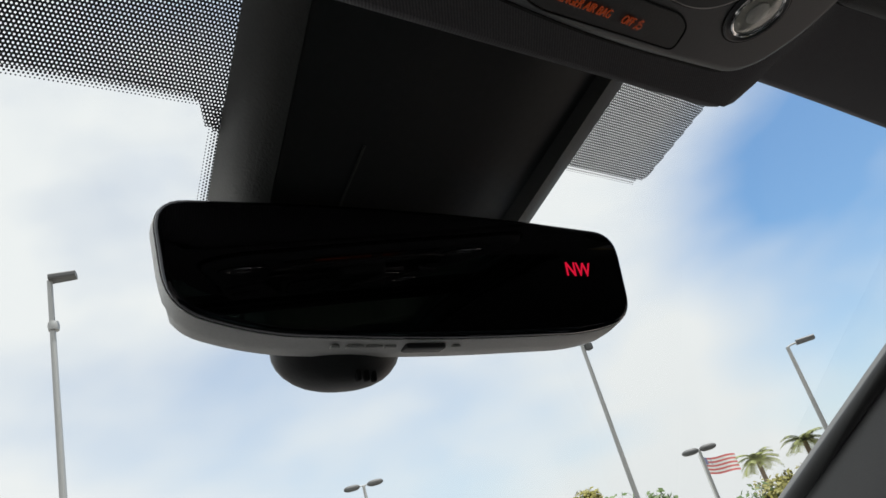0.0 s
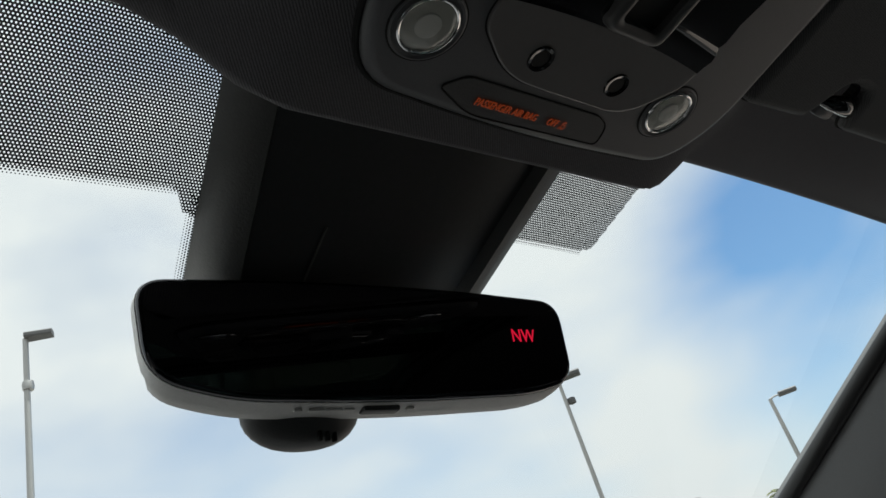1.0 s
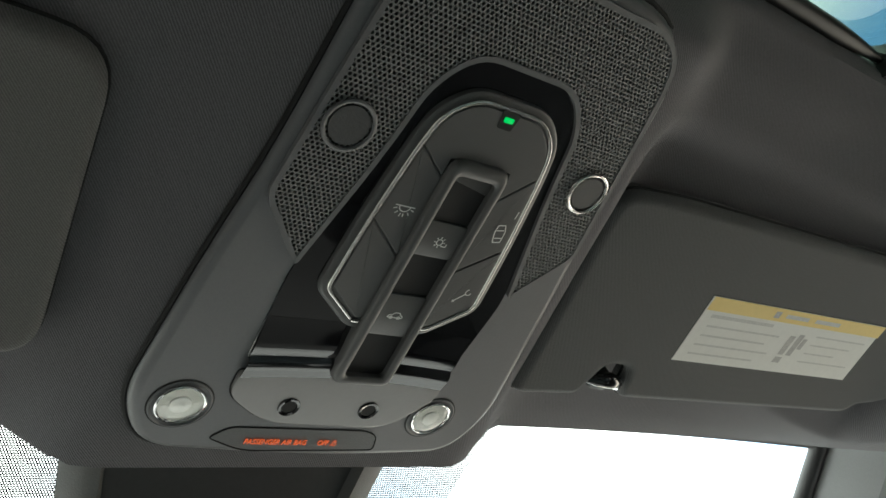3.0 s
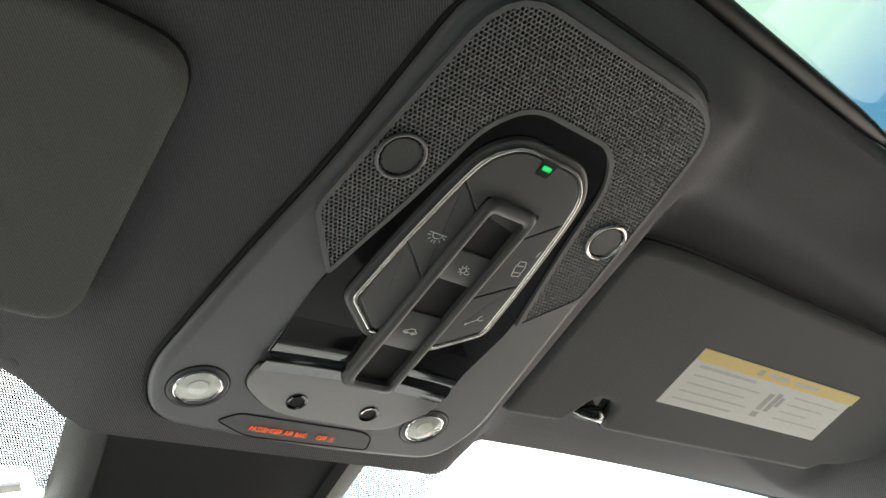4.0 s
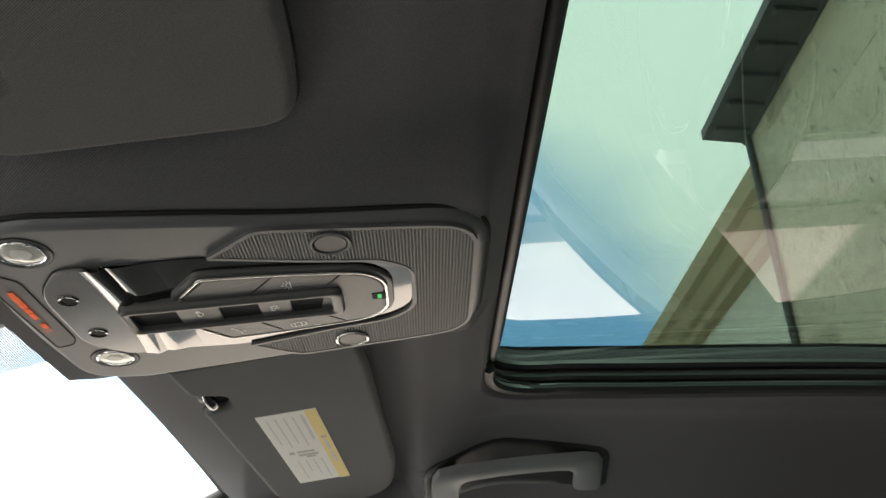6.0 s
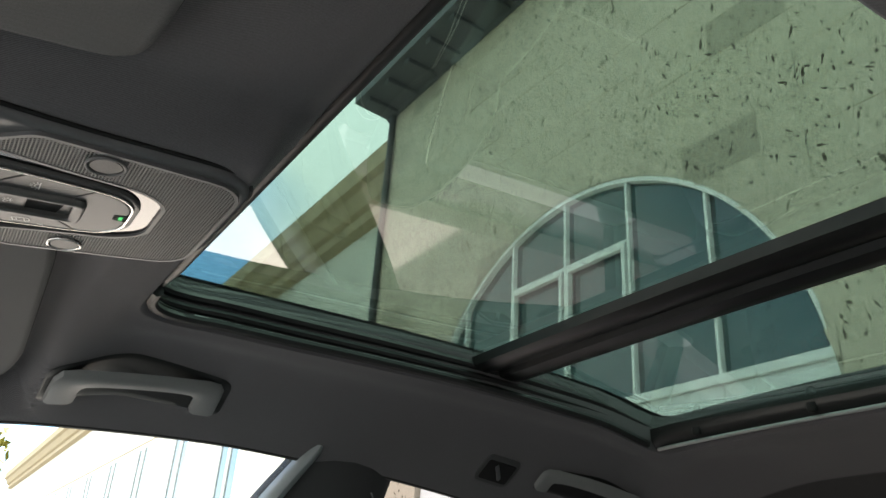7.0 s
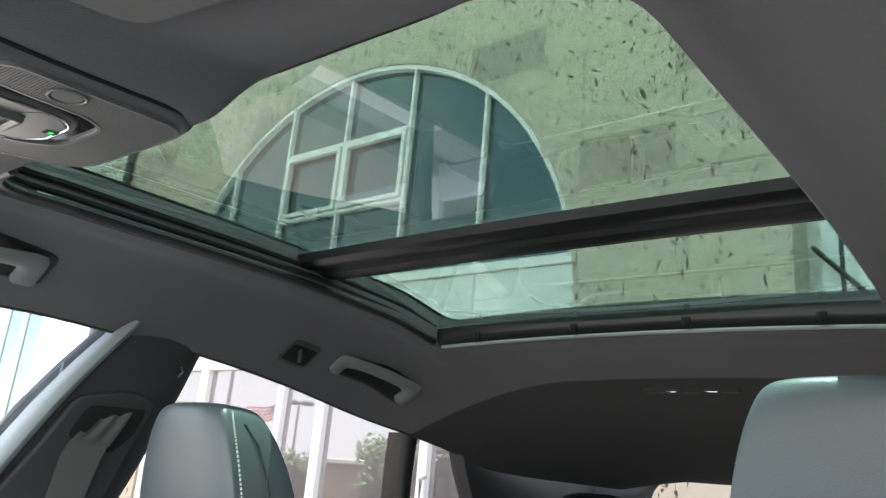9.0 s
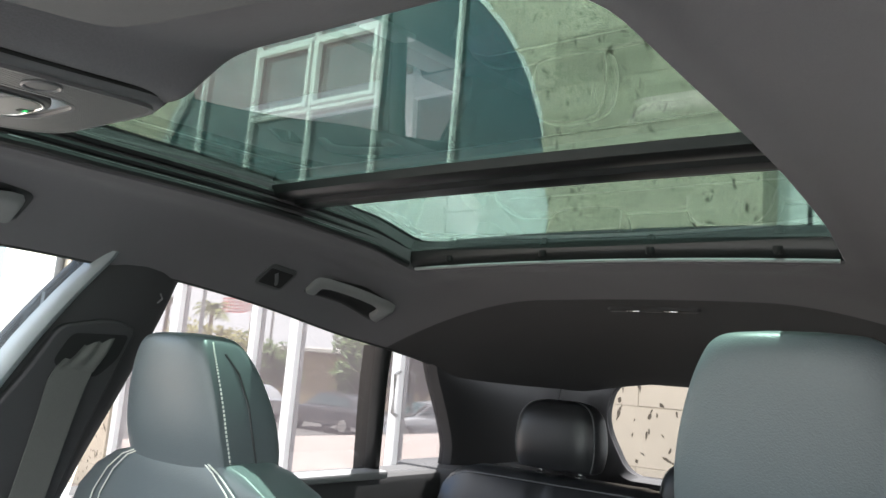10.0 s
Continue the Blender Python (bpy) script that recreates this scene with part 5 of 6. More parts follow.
for side in (1, -1):
    if side > 0:
        grab_handle(side, -0.212, -0.408, 0.430, 0.487, skew=0.028)
    grab_handle(side, -0.930, -1.118, 0.474, 0.502, 0.026, skew=-0.040, rim=-0.003)
    hook = thing("coat_hook", None, "small dark plastic coat hook beside the rear handle", "coat hook", "coat hooks")
    x, y = side * 0.497, -0.855
    z = roof_z(x, y)

    def hug(bm):
        for v in bm.verts:
            v.co.z += roof_z(v.co.x, v.co.y)
        return bm

    frame_line = rounded([(x - 0.020, y + 0.030), (x + 0.020, y + 0.034), (x + 0.022, y - 0.030), (x - 0.018, y - 0.034)], 0.010, 4)
    part("hook_base", hug(slab(frame_line, -0.0030, 0.006, 0.0016)), M_POD, hook)
    part("hook_dish", hug(slab(grow(frame_line, -0.006), -0.0042, 0.004)), M_DARK, hook, "flat near-black plate painted as the shade of a dish")
    part("hook_arm", hug(tube([(x - side * 0.008, y + 0.008, -0.004), (x - side * 0.002, y + 0.001, -0.009), (x + side * 0.006, y - 0.006, -0.008)], 0.003, 8)), M_SATIN, hook)

# rear roof lamp
lamp_r = thing("rear_roof_lamp", None, "slim rear roof lamp with two bright switches", "roof lamp")
zl = roof_z(0, -1.30)
part("lamp_base", slab(rounded([(-0.085, -1.288), (0.085, -1.288), (0.085, -1.315), (-0.085, -1.315)], 0.012, 5), zl - 0.006, zl + 0.01, 0.003), M_BPILLAR, lamp_r)
for x in (-0.036, 0.034):
    part("lamp_switch", box((x - 0.012, -1.298, zl - 0.0075), (x + 0.012, -1.292, zl - 0.003), 0.0012), M_CHROME, lamp_r, "bright switch")
for x in (-0.066, 0.0, 0.064):
    part("lamp_lens", box((x - 0.016, -1.306, zl - 0.0070), (x + 0.016, -1.292, zl - 0.003), 0.002), M_POD, lamp_r, "dark lens")

# ---------- seats ----------
def seat(cx, cy, up=0.0):
    s = thing("front_seat", Matrix.Translation((cx, cy, up)), "grey leather sport seat with a fixed headrest and pale stitching", "car seat", "front seats")
    lean = 0.22

    def ring(z, w, yf, yb, crown=0.012, k=1.0):
        """A flat section of the seat: rounded front face, side faces going back."""
        back = -lean * (1.20 - z)
        out = []
        pts = [(-0.60 * w, yf + crown), (0, yf + crown * 1.2), (0.60 * w, yf + crown), (0.955 * w, yf + 0.004), (w, yf - 0.008), (w * 0.985, (yf + yb) / 2), (w * 0.93, yb + 0.012), (w * 0.70, yb), (0, yb - 0.006),
               (-w * 0.70, yb), (-w * 0.93, yb + 0.012), (-w * 0.985, (yf + yb) / 2), (-w, yf - 0.008), (-0.955 * w, yf + 0.004)]
        for i in range(len(pts)):
            p0, p1, p2, p3 = pts[i - 1], pts[i], pts[(i + 1) % len(pts)], pts[(i + 2) % len(pts)]
            for q in range(6):
                t = q / 6
                o = [0.5 * ((2 * p1[c]) + (-p0[c] + p2[c]) * t + (2 * p0[c] - 5 * p1[c] + 4 * p2[c] - p3[c]) * t * t + (-p0[c] + 3 * p1[c] - 3 * p2[c] + p3[c]) * t ** 3) for c in (0, 1)]
                out.append((o[0], o[1] + back * 1.0 + 0.02, z))
        return out

    head_rows = [(1.090, 0.098, -0.006, -0.092), (1.150, 0.106, 0.000, -0.106), (1.19, 0.107, 0.004, -0.108), (1.23, 0.102, 0.003, -0.104), (1.27, 0.092, 0.000, -0.094),
                 (1.295, 0.082, -0.004, -0.084), (1.309, 0.073, -0.009, -0.075), (1.316, 0.060, -0.016, -0.066), (1.319, 0.035, -0.028, -0.055)]
    head_rows = [(z, w * (0.95 - 0.04 * max(0.0, (z - 1.15) / 0.15)), yf, yb) for z, w, yf, yb in head_rows]
    fine_rows = [tuple(curve_at([(i, r[c]) for i, r in enumerate(head_rows)], q) for c in range(4)) for q in np.linspace(0, 8, 33).tolist()]
    head = part("headrest", loft([ring(*r) for r in fine_rows]), M_LEATHER, s, "grey leather headrest")
    for side in (-1, 1):
        pts = []
        for z, w, yf, yb in head_rows[1:7]:
            pts.append((side * (w + 0.0007), yf - 0.009 - lean * (1.20 - z) + 0.02, z))
        pts = [(curve_at([(i, p[0]) for i, p in enumerate(pts)], q), curve_at([(i, p[1]) for i, p in enumerate(pts)], q), curve_at([(i, p[2]) for i, p in enumerate(pts)], q))
               for q in np.linspace(0, len(pts) - 1, 40).tolist()]
        bm = bmesh.new()
        for p, q in list(zip(pts, pts[1:]))[::1]:
            a, b = Vector(p), Vector(q)
            piece = tube([a.lerp(b, 0.1), a.lerp(b, 0.72)], 0.0012, 5)
            me = bpy.data.meshes.new("tmp")
            piece.to_mesh(me)
            piece.free()
            bm.from_mesh(me)
            bpy.data.meshes.remove(me)
        part("stitching", bm, M_THREAD, head, "row of pale stitches", smooth=False)
        seam = [(side * (w * 0.985 + 0.0008), yf - 0.052 - lean * (1.20 - z) + 0.02 + 0.03 * max(0, (z - 1.24) / 0.06) ** 2, z) for z, w, yf, yb in head_rows[1:6]]
        part("seam", tube(seam, 0.0016, 6), M_LEATHER_D, head)
    back_rows = [(0.62, 0.25, 0.05, -0.10), (0.80, 0.262, 0.045, -0.11), (0.95, 0.262, 0.03, -0.12), (1.04, 0.252, 0.018, -0.118), (1.09, 0.225, 0.010, -0.112), (1.125, 0.185, 0.004, -0.105),
                 (1.148, 0.140, 0.0, -0.098), (1.160, 0.095, -0.006, -0.090)]
    back = part("backrest", loft([ring(*r) for r in back_rows]), M_LEATHER, s, "grey leather backrest")
    for side in (-1, 1):
        for off in (0.66, 0.74):
            pts = [(side * off * w, yf + 0.0135 - lean * (1.20 - z) + 0.02, z) for z, w, yf, yb in back_rows[2:8]]
            part("stitching", tube(pts, 0.0010, 5), M_THREAD, back, "row of pale stitches")
    part("cushion", box((-0.25, -0.05, 0.40), (0.25, 0.50, 0.60), 0.06, 4), M_LEATHER, s, "grey leather seat cushion")
    part("seat_base", box((-0.22, -0.02, 0.32 - up), (0.22, 0.44, 0.42), 0.02), M_BPILLAR, s)
    return s


seat(0.385, -0.626)
seat(-0.376, -0.668, 0.030)

# rear bench
bench = thing("rear_bench", None, "black leather rear bench with perforated creases", "rear seat")
rows = []
for x in np.linspace(-0.60, 0.60, 61).tolist():
    crease = 0.006 * (math.exp(-((abs(x) - 0.10) / 0.008) ** 2) + math.exp(-((abs(x) - 0.34) / 0.008) ** 2))
    edge = 0.03 * max(0, (abs(x) - 0.52) / 0.08) ** 2
    prof = [(-1.42, 0.62), (-1.46, 0.85), (-1.51, 1.00), (-1.545, 1.068), (-1.575, 1.088), (-1.62, 1.090), (-1.66, 1.075), (-1.70, 1.02), (-1.72, 0.60)]
    rows.append([(x, y - crease, z - edge - crease * 0.6) for y, z in prof])
part("bench_back", loft(rows), M_LEATHER_D, bench)
part("bench_cushion", box((-0.60, -1.55, 0.315), (0.60, -1.0, 0.62), 0.05, 3), M_LEATHER_D, bench)
part("bench_piping", tube([(x, -1.552, 1.074 - 0.03 * max(0, (abs(x) - 0.52) / 0.08) ** 2) for x in np.linspace(-0.58, 0.58, 30).tolist()], 0.0016, 6), M_SATIN, bench)
for cx in (0.324, -0.324, -0.022):
    h = 0.0 if abs(cx) > 0.1 else -0.100
    hr = thing("rear_headrest", Matrix.Translation((cx, -1.61, 1.09 + h)), "black leather rear headrest on two posts", "headrest", "rear headrests")
    rings, rows = [], ((0.012, 0.088, 0.038), (0.02, 0.098, 0.050), (0.06, 0.106, 0.058), (0.11, 0.103, 0.055), (0.142, 0.092, 0.046), (0.160, 0.070, 0.034), (0.168, 0.035, 0.018))
    for z, w, d in [tuple(curve_at([(i, r[c]) for i, r in enumerate(rows)], q) for c in range(3)) for q in np.linspace(0, 6, 25).tolist()]:
        rings.append([(w * (abs(math.cos(t)) ** 0.55) * (1 if math.cos(t) >= 0 else -1), d * (abs(math.sin(t)) ** 0.7) * (1 if math.sin(t) >= 0 else -1) - 0.02 * (0.1 - z), z)
                      for t in np.linspace(0, 2 * math.pi, 41)[:-1].tolist()])
    part("pad", loft(rings), M_LEATHER_D, hr)
    part("pad_piping", tube([(k * w * 0.93, d * 0.62 - 0.02 * (0.1 - z), z) for k, order in ((1, 1), (-1, -1)) for z, w, d in
                             [tuple(curve_at([(i, r[c]) for i, r in enumerate(rows)], q) for c in range(3)) for q in np.linspace(0.4, 5.9, 22).tolist()][::order]], 0.0018, 6), M_SATIN, hr)
    for x in (-0.05, 0.05):
        part("post", tube([(x, -0.005, -0.02), (x, -0.005, 0.02)], 0.005, 10), M_CHROME, hr, "chrome post")
        part("collar", turned([(0.012, -0.004), (0.012, 0.002), (0.008, 0.005), (0.0055, 0.005)], 14, (x, -0.005, 0.0)), M_POD, hr)

# belts on the B-pillars
for side in (1, -1):
    b = thing("seat_belt", None, "grey seat belt hanging from a dark pillar guide", "seat belt", "seat belts")
    def bx(z, out=0.0):
        return side * (side_x(z) - 0.012 - out)
    def on_pillar(bm):
        for v in bm.verts:
            y, z, d = v.co
            v.co = (side * (side_x(z) - 0.006 + d), y, z)
        return bm

    part("guide_cover", on_pillar(slab(rounded([(-0.525, 1.318), (-0.600, 1.335), (-0.645, 1.322), (-0.635, 1.270), (-0.612, 1.150), (-0.600, 1.00), (-0.420, 1.00), (-0.442, 1.120), (-0.469, 1.192), (-0.499, 1.251)],
                                               [0.015, 0.03, 0.012, 0.03, 0.03, 0.01, 0.01, 0.02, 0.03, 0.03], 5), -0.008, 0.012, 0.005, 3)), M_BPILLAR, b, "dark belt guide cover")
    part("guide_mouth", on_pillar(slab(rounded([(-0.545, 1.308), (-0.632, 1.312), (-0.626, 1.275), (-0.600, 1.245), (-0.528, 1.262)], [0.010, 0.008, 0.012, 0.012, 0.015], 4), -0.0095, 0.002)), M_DARK, b,
         "flat near-black plate painted as the shade in the belt guide mouth")
    rings = []
    for z, y, w, o in ((1.268, -0.568, 0.022, 0.004), (1.254, -0.560, 0.027, 0.010), (1.235, -0.556, 0.028, 0.010), (1.18, -0.557, 0.026, 0.008), (1.10, -0.556, 0.0255, 0.008), (0.90, -0.550, 0.0255, 0.014)):
        rings.append([(bx(z, o), y - w, z - 0.004), (bx(z, o), y + w, z + 0.004), (bx(z, o + 0.0016), y + w, z + 0.004), (bx(z, o + 0.0016), y - w, z - 0.004)])
    part("webbing", loft(rings), M_BELT, b, "grey woven webbing")
    # the webbing bunches up where it leaves the mouth
    rings = []
    for u in np.linspace(0, 1, 9).tolist():
        cy, cz, half = -0.590 + 0.028 * u, 1.300 - 0.046 * u, 0.022 + 0.006 * u
        ring = []
        for q in np.linspace(-1, 1, 15).tolist():
            ripple = 0.0022 * math.sin(q * 6.5 + 1.2 * u) * math.sin(math.pi * min(1, u + 0.12))
            y, z = cy + q * half, cz - q * half * 0.30 * (1 - u)
            ring.append((bx(z, 0.003 + 0.008 * math.sin(math.pi * 0.5 * min(1, u * 1.6)) + ripple), y, z))
        rings.append(ring)
    part("webbing_fold", loft(rings, closed=False, cap=False), M_BELT, b, "bunched webbing in the guide")
    part("pillar_mark", tube([(bx(1.37), -0.665, 1.380), (bx(1.37, 0.002), -0.668, 1.372), (bx(1.36), -0.664, 1.365)], 0.0016, 6), M_SATIN, b)

# ---------- outside ----------
LOW = -1.3              # the lot lies lower across the lane


def ground_z(y):
    return LOW * ease((y - 2.0) / 12.5)


def ground_sheet():
    bm = bmesh.new()
    rows = [[bm.verts.new((x, y, ground_z(y))) for x in (-900, -60, -20, 20, 60, 900)] for y in (-900, -60, -20, 3.0, 6.0, 10.0, 14.0, 20, 60, 900)]
    for a, b in zip(rows, rows[1:]):
        for i in range(5):
            bm.faces.new((a[i], a[i + 1], b[i + 1], b[i]))
    return part("ground", bm, M_ASPHALT, smooth=False)


tagged(ground_sheet(), "grey worn asphalt parking lot reaching to the horizon", "ground", kind="structure")
tagged(part("pavement", box((2.62, -3.86, 0.0), (9.2, 6.0, 0.12), 0.015), M_PAVE), "pale pinkish concrete pavement along the building", "pavement", kind="structure")

# stone building with the arched window
BY = -3.90              # front face of the stones
AX, AZ, AR = 3.725, 2.33, 2.075
WX0, WX1, WZ = 0.455, 6.95, 7.05
building = thing("stone_building", Matrix.Translation((3.7, -4.2, 0)), "pale pitted stone building with a large arched window", "building")
B0 = Vector((3.7, -4.2, 0))


def arch_z(x, grow_by=0.0):
    """Height of the opening at x; 0 outside it."""
    r = AR + grow_by
    d = abs(x - AX)
    return AZ + math.sqrt(r * r - d * d) if d < r else 0.0


def bpart(name, bm, mat, parent=building, label="", smooth=True):
    bm.transform(Matrix.Translation(-B0))
    return part(name, bm, mat, parent, label, smooth)


# wall core behind the stones, with the opening through it
def wall_core():
    bm = bmesh.new()
    xs = sorted(set([WX0, WX1] + [AX - AR, AX + AR] + np.linspace(AX - AR, AX + AR, 49).tolist()))
    for y in (BY - 0.003, BY - 0.30):
        for a, b in zip(xs, xs[1:]):
            lo_a, lo_b = (arch_z(a + 1e-6), arch_z(b - 1e-6)) if AX - AR - 1e-6 <= a and b <= AX + AR + 1e-6 else (0, 0)
            if lo_a or lo_b:
                lo_a, lo_b = max(lo_a, AZ), max(lo_b, AZ)
            bm.faces.new([bm.verts.new((p, y, q)) for p, q in ((a, lo_a), (b, lo_b), (b, WZ), (a, WZ))])
    prof = [(AX - AR, 0.0)] + [(x, max(AZ, arch_z(x))) for x in np.linspace(AX - AR, AX + AR, 49).tolist()] + [(AX + AR, 0.0)]
    for (a, za), (b, zb) in zip(prof, prof[1:]):
        bm.faces.new([bm.verts.new(q) for q in ((a, BY - 0.003, za), (b, BY - 0.003, zb), (b, BY - 0.30, zb), (a, BY - 0.30, za))])
    for x in (WX0, WX1):
        bm.faces.new([bm.verts.new(q) for q in ((x, BY - 0.003, 0), (x, BY - 4.0, 0), (x, BY - 4.0, WZ), (x, BY - 0.003, WZ))])
    return bm


core = bpart("wall", wall_core(), M_JOINT, smooth=False, label="stone wall with fine joints")

# eave
eave = [(BY + 0.52, WZ - 0.02), (BY + 0.52, WZ + 0.10), (BY + 0.40, WZ + 0.16), (BY - 0.30, WZ + 0.34), (BY - 0.30, WZ + 0.02), (BY - 0.02, WZ - 0.06), (BY + 0.02, WZ - 0.10), (BY + 0.06, WZ - 0.06)]
bpart("eave", loft([[(x, y, z) for y, z in eave] for x in (WX0 - 0.3, 2, 4, 6, WX1 + 0.14)]), M_EAVE, label="dark projecting eave", smooth=False)
for k in range(14):
    x = WX1 - 0.10 - 0.46 * k
    bpart("eave_bracket", box((x - 0.05, BY + 0.05, WZ - 0.10), (x + 0.05, BY + 0.46, WZ - 0.025), 0.01, 1), M_EAVE, smooth=False)
bpart("corner_pipe", tube([(WX1 - 0.03, BY + 0.05, 0.1), (WX1 - 0.03, BY + 0.05, WZ - 0.1)], 0.04, 10), M_EAVE, label="dark downpipe at the corner")

# arched window: glass, frames, casements, panel and shopfront
GY = BY - 0.05
win = thing("arched_window", Matrix.Translation((AX, GY, 0)), "large arched window with white frames and dark glass over a shopfront", "window")
W0 = Vector((AX, GY, 0))


def wpart(name, bm, mat, parent=None, label="", smooth=True):
    bm.transform(Matrix.Translation(-W0))
    return part(name, bm, mat, parent or win, label, smooth)


SILL, MULL = 2.62, [2.42, 3.112, 3.79, 4.462, 5.135]
edges = [AX - AR + 0.02] + MULL + [AX + AR - 0.02]
for a, b in zip(edges, edges[1:]):
    bm = bmesh.new()
    top = [(x, GY - 0.02, arch_z(x) - 0.03) for x in np.linspace(a, b, 12).tolist()]
    top = [(x, y, max(z, SILL + 0.03)) for x, y, z in top]
    bm.faces.new([bm.verts.new(q) for q in [(a, GY - 0.02, SILL)] + top + [(b, GY - 0.02, SILL)]])
    wpart("pane", bm, M_PANE, label="dark blue-green glass pane", smooth=False)
# arch frame
rings = []
angs = np.linspace(math.asin((SILL - AZ) / AR), math.pi - math.asin((SILL - AZ) / AR), 61).tolist()
for a in angs:
    rings.append([(AX + (AR + d) * math.cos(a), GY + y, AZ + (AR + d) * math.sin(a)) for d, y in ((0.0, 0.04), (-0.034, 0.04), (-0.034, -0.03), (0.0, -0.03))])
wpart("arch_frame", loft(rings), M_WHITE, label="white curved frame")
for x in MULL:
    wpart("mullion", box((x - 0.012, GY - 0.02, SILL), (x + 0.012, GY + 0.03, arch_z(x) - 0.02), 0.004, 1), M_WHITE, smooth=False)
wpart("sill_rail", box((AX - AR + 0.01, GY - 0.02, SILL - 0.03), (AX + AR - 0.01, GY + 0.035, SILL + 0.03), 0.004, 1), M_WHITE, smooth=False)
for x0, x1 in ((MULL[1], MULL[2]), (MULL[2], MULL[3])):
    for z in (3.22, 3.80):
        wpart("transom", box((x0, GY - 0.02, z - 0.014), (x1, GY + 0.03, z + 0.014), 0.004, 1), M_WHITE, smooth=False)
    c = wpart("casement", ring_slab([(x0 + 0.025, 3.245), (x1 - 0.025, 3.245), (x1 - 0.025, 3.775), (x0 + 0.025, 3.775)],
                                    [(x0 + 0.055, 3.275), (x1 - 0.055, 3.275), (x1 - 0.055, 3.745), (x0 + 0.055, 3.745)], 0.0, 0.045), M_WHITE, smooth=False)
    c.matrix_basis = Matrix.Translation(-W0 + Vector((0, 0, 0))) @ Matrix(((1, 0, 0, 0), (0, 0, 1, GY), (0, 1, 0, 0), (0, 0, 0, 1)))
    c.data.transform(Matrix.Translation(W0))
# pale panels under the arch, then the shopfront
PZ = 2.10
for a, b in zip(edges, edges[1:]):
    wpart("spandrel_panel", box((a + 0.006, GY - 0.03, PZ), (b - 0.006, GY + 0.004, SILL - 0.03), 0.004, 1), M_SPANDREL, label="pale flat panel", smooth=False)
shop = [AX - AR, 2.70, 3.68, 4.12, 5.10, AX + AR]
for a, b in zip(shop, shop[1:]):
    wpart("shop_pane", box((a, GY - 0.03, 0.0), (b, GY - 0.02, PZ)), M_SHOP, label="reflecting shopfront glass", smooth=False)
for x, w in zip(shop, (0.035, 0.035, 0.042, 0.032, 0.05, 0.035)):
    x = min(max(x, AX - AR + w), AX + AR - w)
    wpart("shop_post", box((x - w, GY - 0.04, 0.0), (x + w, GY + 0.03, PZ), 0.005, 1), M_WHITE, smooth=False)
for z, h in ((PZ - 0.04, 0.05), (0.13, 0.13)):
    wpart("shop_rail", box((AX - AR, GY - 0.035, z - h), (AX + AR, GY + 0.025, z + h), 0.005, 1), M_WHITE, smooth=False)
wpart("door_pull", tube([(2.66, GY + 0.03, 1.02), (2.66, GY + 0.075, 1.04), (2.66, GY + 0.075, 1.28), (2.66, GY + 0.03, 1.30)], 0.012, 8), M_POLE, label="steel pull handle")

# glazed wing beyond the stone edge
glazed = thing("glazed_wing", Matrix.Translation((-3.0, BY - 0.3, 0)), "white-framed glass curtain wall beside the stone", "building")
G0 = Vector((-3.0, BY - 0.3, 0))
bm = box((-8.0, BY - 0.6, 0), (WX0, BY - 0.30, 6.6))
bm.transform(Matrix.Translation(-G0))
part("glass_wall", bm, M_CURTAIN, glazed, "pale glass wall", smooth=False)
for k in range(16):
    x = WX0 - 0.16 - 0.5 * k
    bm = box((x - 0.010, BY - 0.32, 0), (x + 0.010, BY - 0.288, 6.6))
    bm.transform(Matrix.Translation(-G0))
    part("glazing_bar", bm, M_EAVE, glazed, smooth=False)
for z in (1.2, 3.6, 4.8):
    bm = box((-8.0, BY - 0.32, z - 0.014), (WX0, BY - 0.284, z + 0.014))
    bm.transform(Matrix.Translation(-G0))
    part("glazing_bar", bm, M_EAVE, glazed, smooth=False)
bm = tube([(WX0 - 0.03, BY - 0.26, 2.60), (WX0 - 1.2, BY - 0.26, 1.3)], 0.014, 6)
bm.transform(Matrix.Translation(-G0))
part("brace", bm, M_EAVE, glazed, "dark slanting brace")

# long wing to the side, with its cornice
wing = thing("side_wing", Matrix.Translation((20, -5.6, 0)), "pale stucco wing with a tan cornice and tall windows", "building")
S0 = Vector((20, -5.6, 0))


def spart(name, bm, mat, label="", parent=None):
    bm.transform(Matrix.Translation(-S0))
    return part(name, bm, mat, parent or wing, label, smooth=False)


spart("wall", box((6.97, -6.0, 0), (60, -5.5, 7.5)), M_STUCCO)
corn = [(-5.5, 7.30), (-5.32, 7.36), (-5.32, 7.55), (-5.22, 7.60), (-5.10, 7.86), (-4.98, 7.92), (-4.98, 8.28), (-5.6, 8.34), (-5.6, 7.30)]
spart("cornice", loft([[(x, y, z) for y, z in corn] for x in (6.97, 20, 40, 60)]), M_CORNICE, "tan moulded cornice")
spart("string_course", box((6.97, -5.5, 5.44), (60, -5.485, 5.47)), M_CORNICE)
for k in range(9):
    x = 12.2 + 3.9 * k
    w = spart("tall_window", box((x - 0.65, -5.515, 1.0), (x + 0.65, -5.495, 5.3)), M_PANE, "tall bluish window")
    for dx in (-0.65, 0.0, 0.65):
        bm = box((x + dx - 0.04, -5.51, 1.0), (x + dx + 0.04, -5.46, 5.3))
        bm.transform(Matrix.Translation(-S0))
        o = part("window_bar", bm, M_WHITE, w, smooth=False)

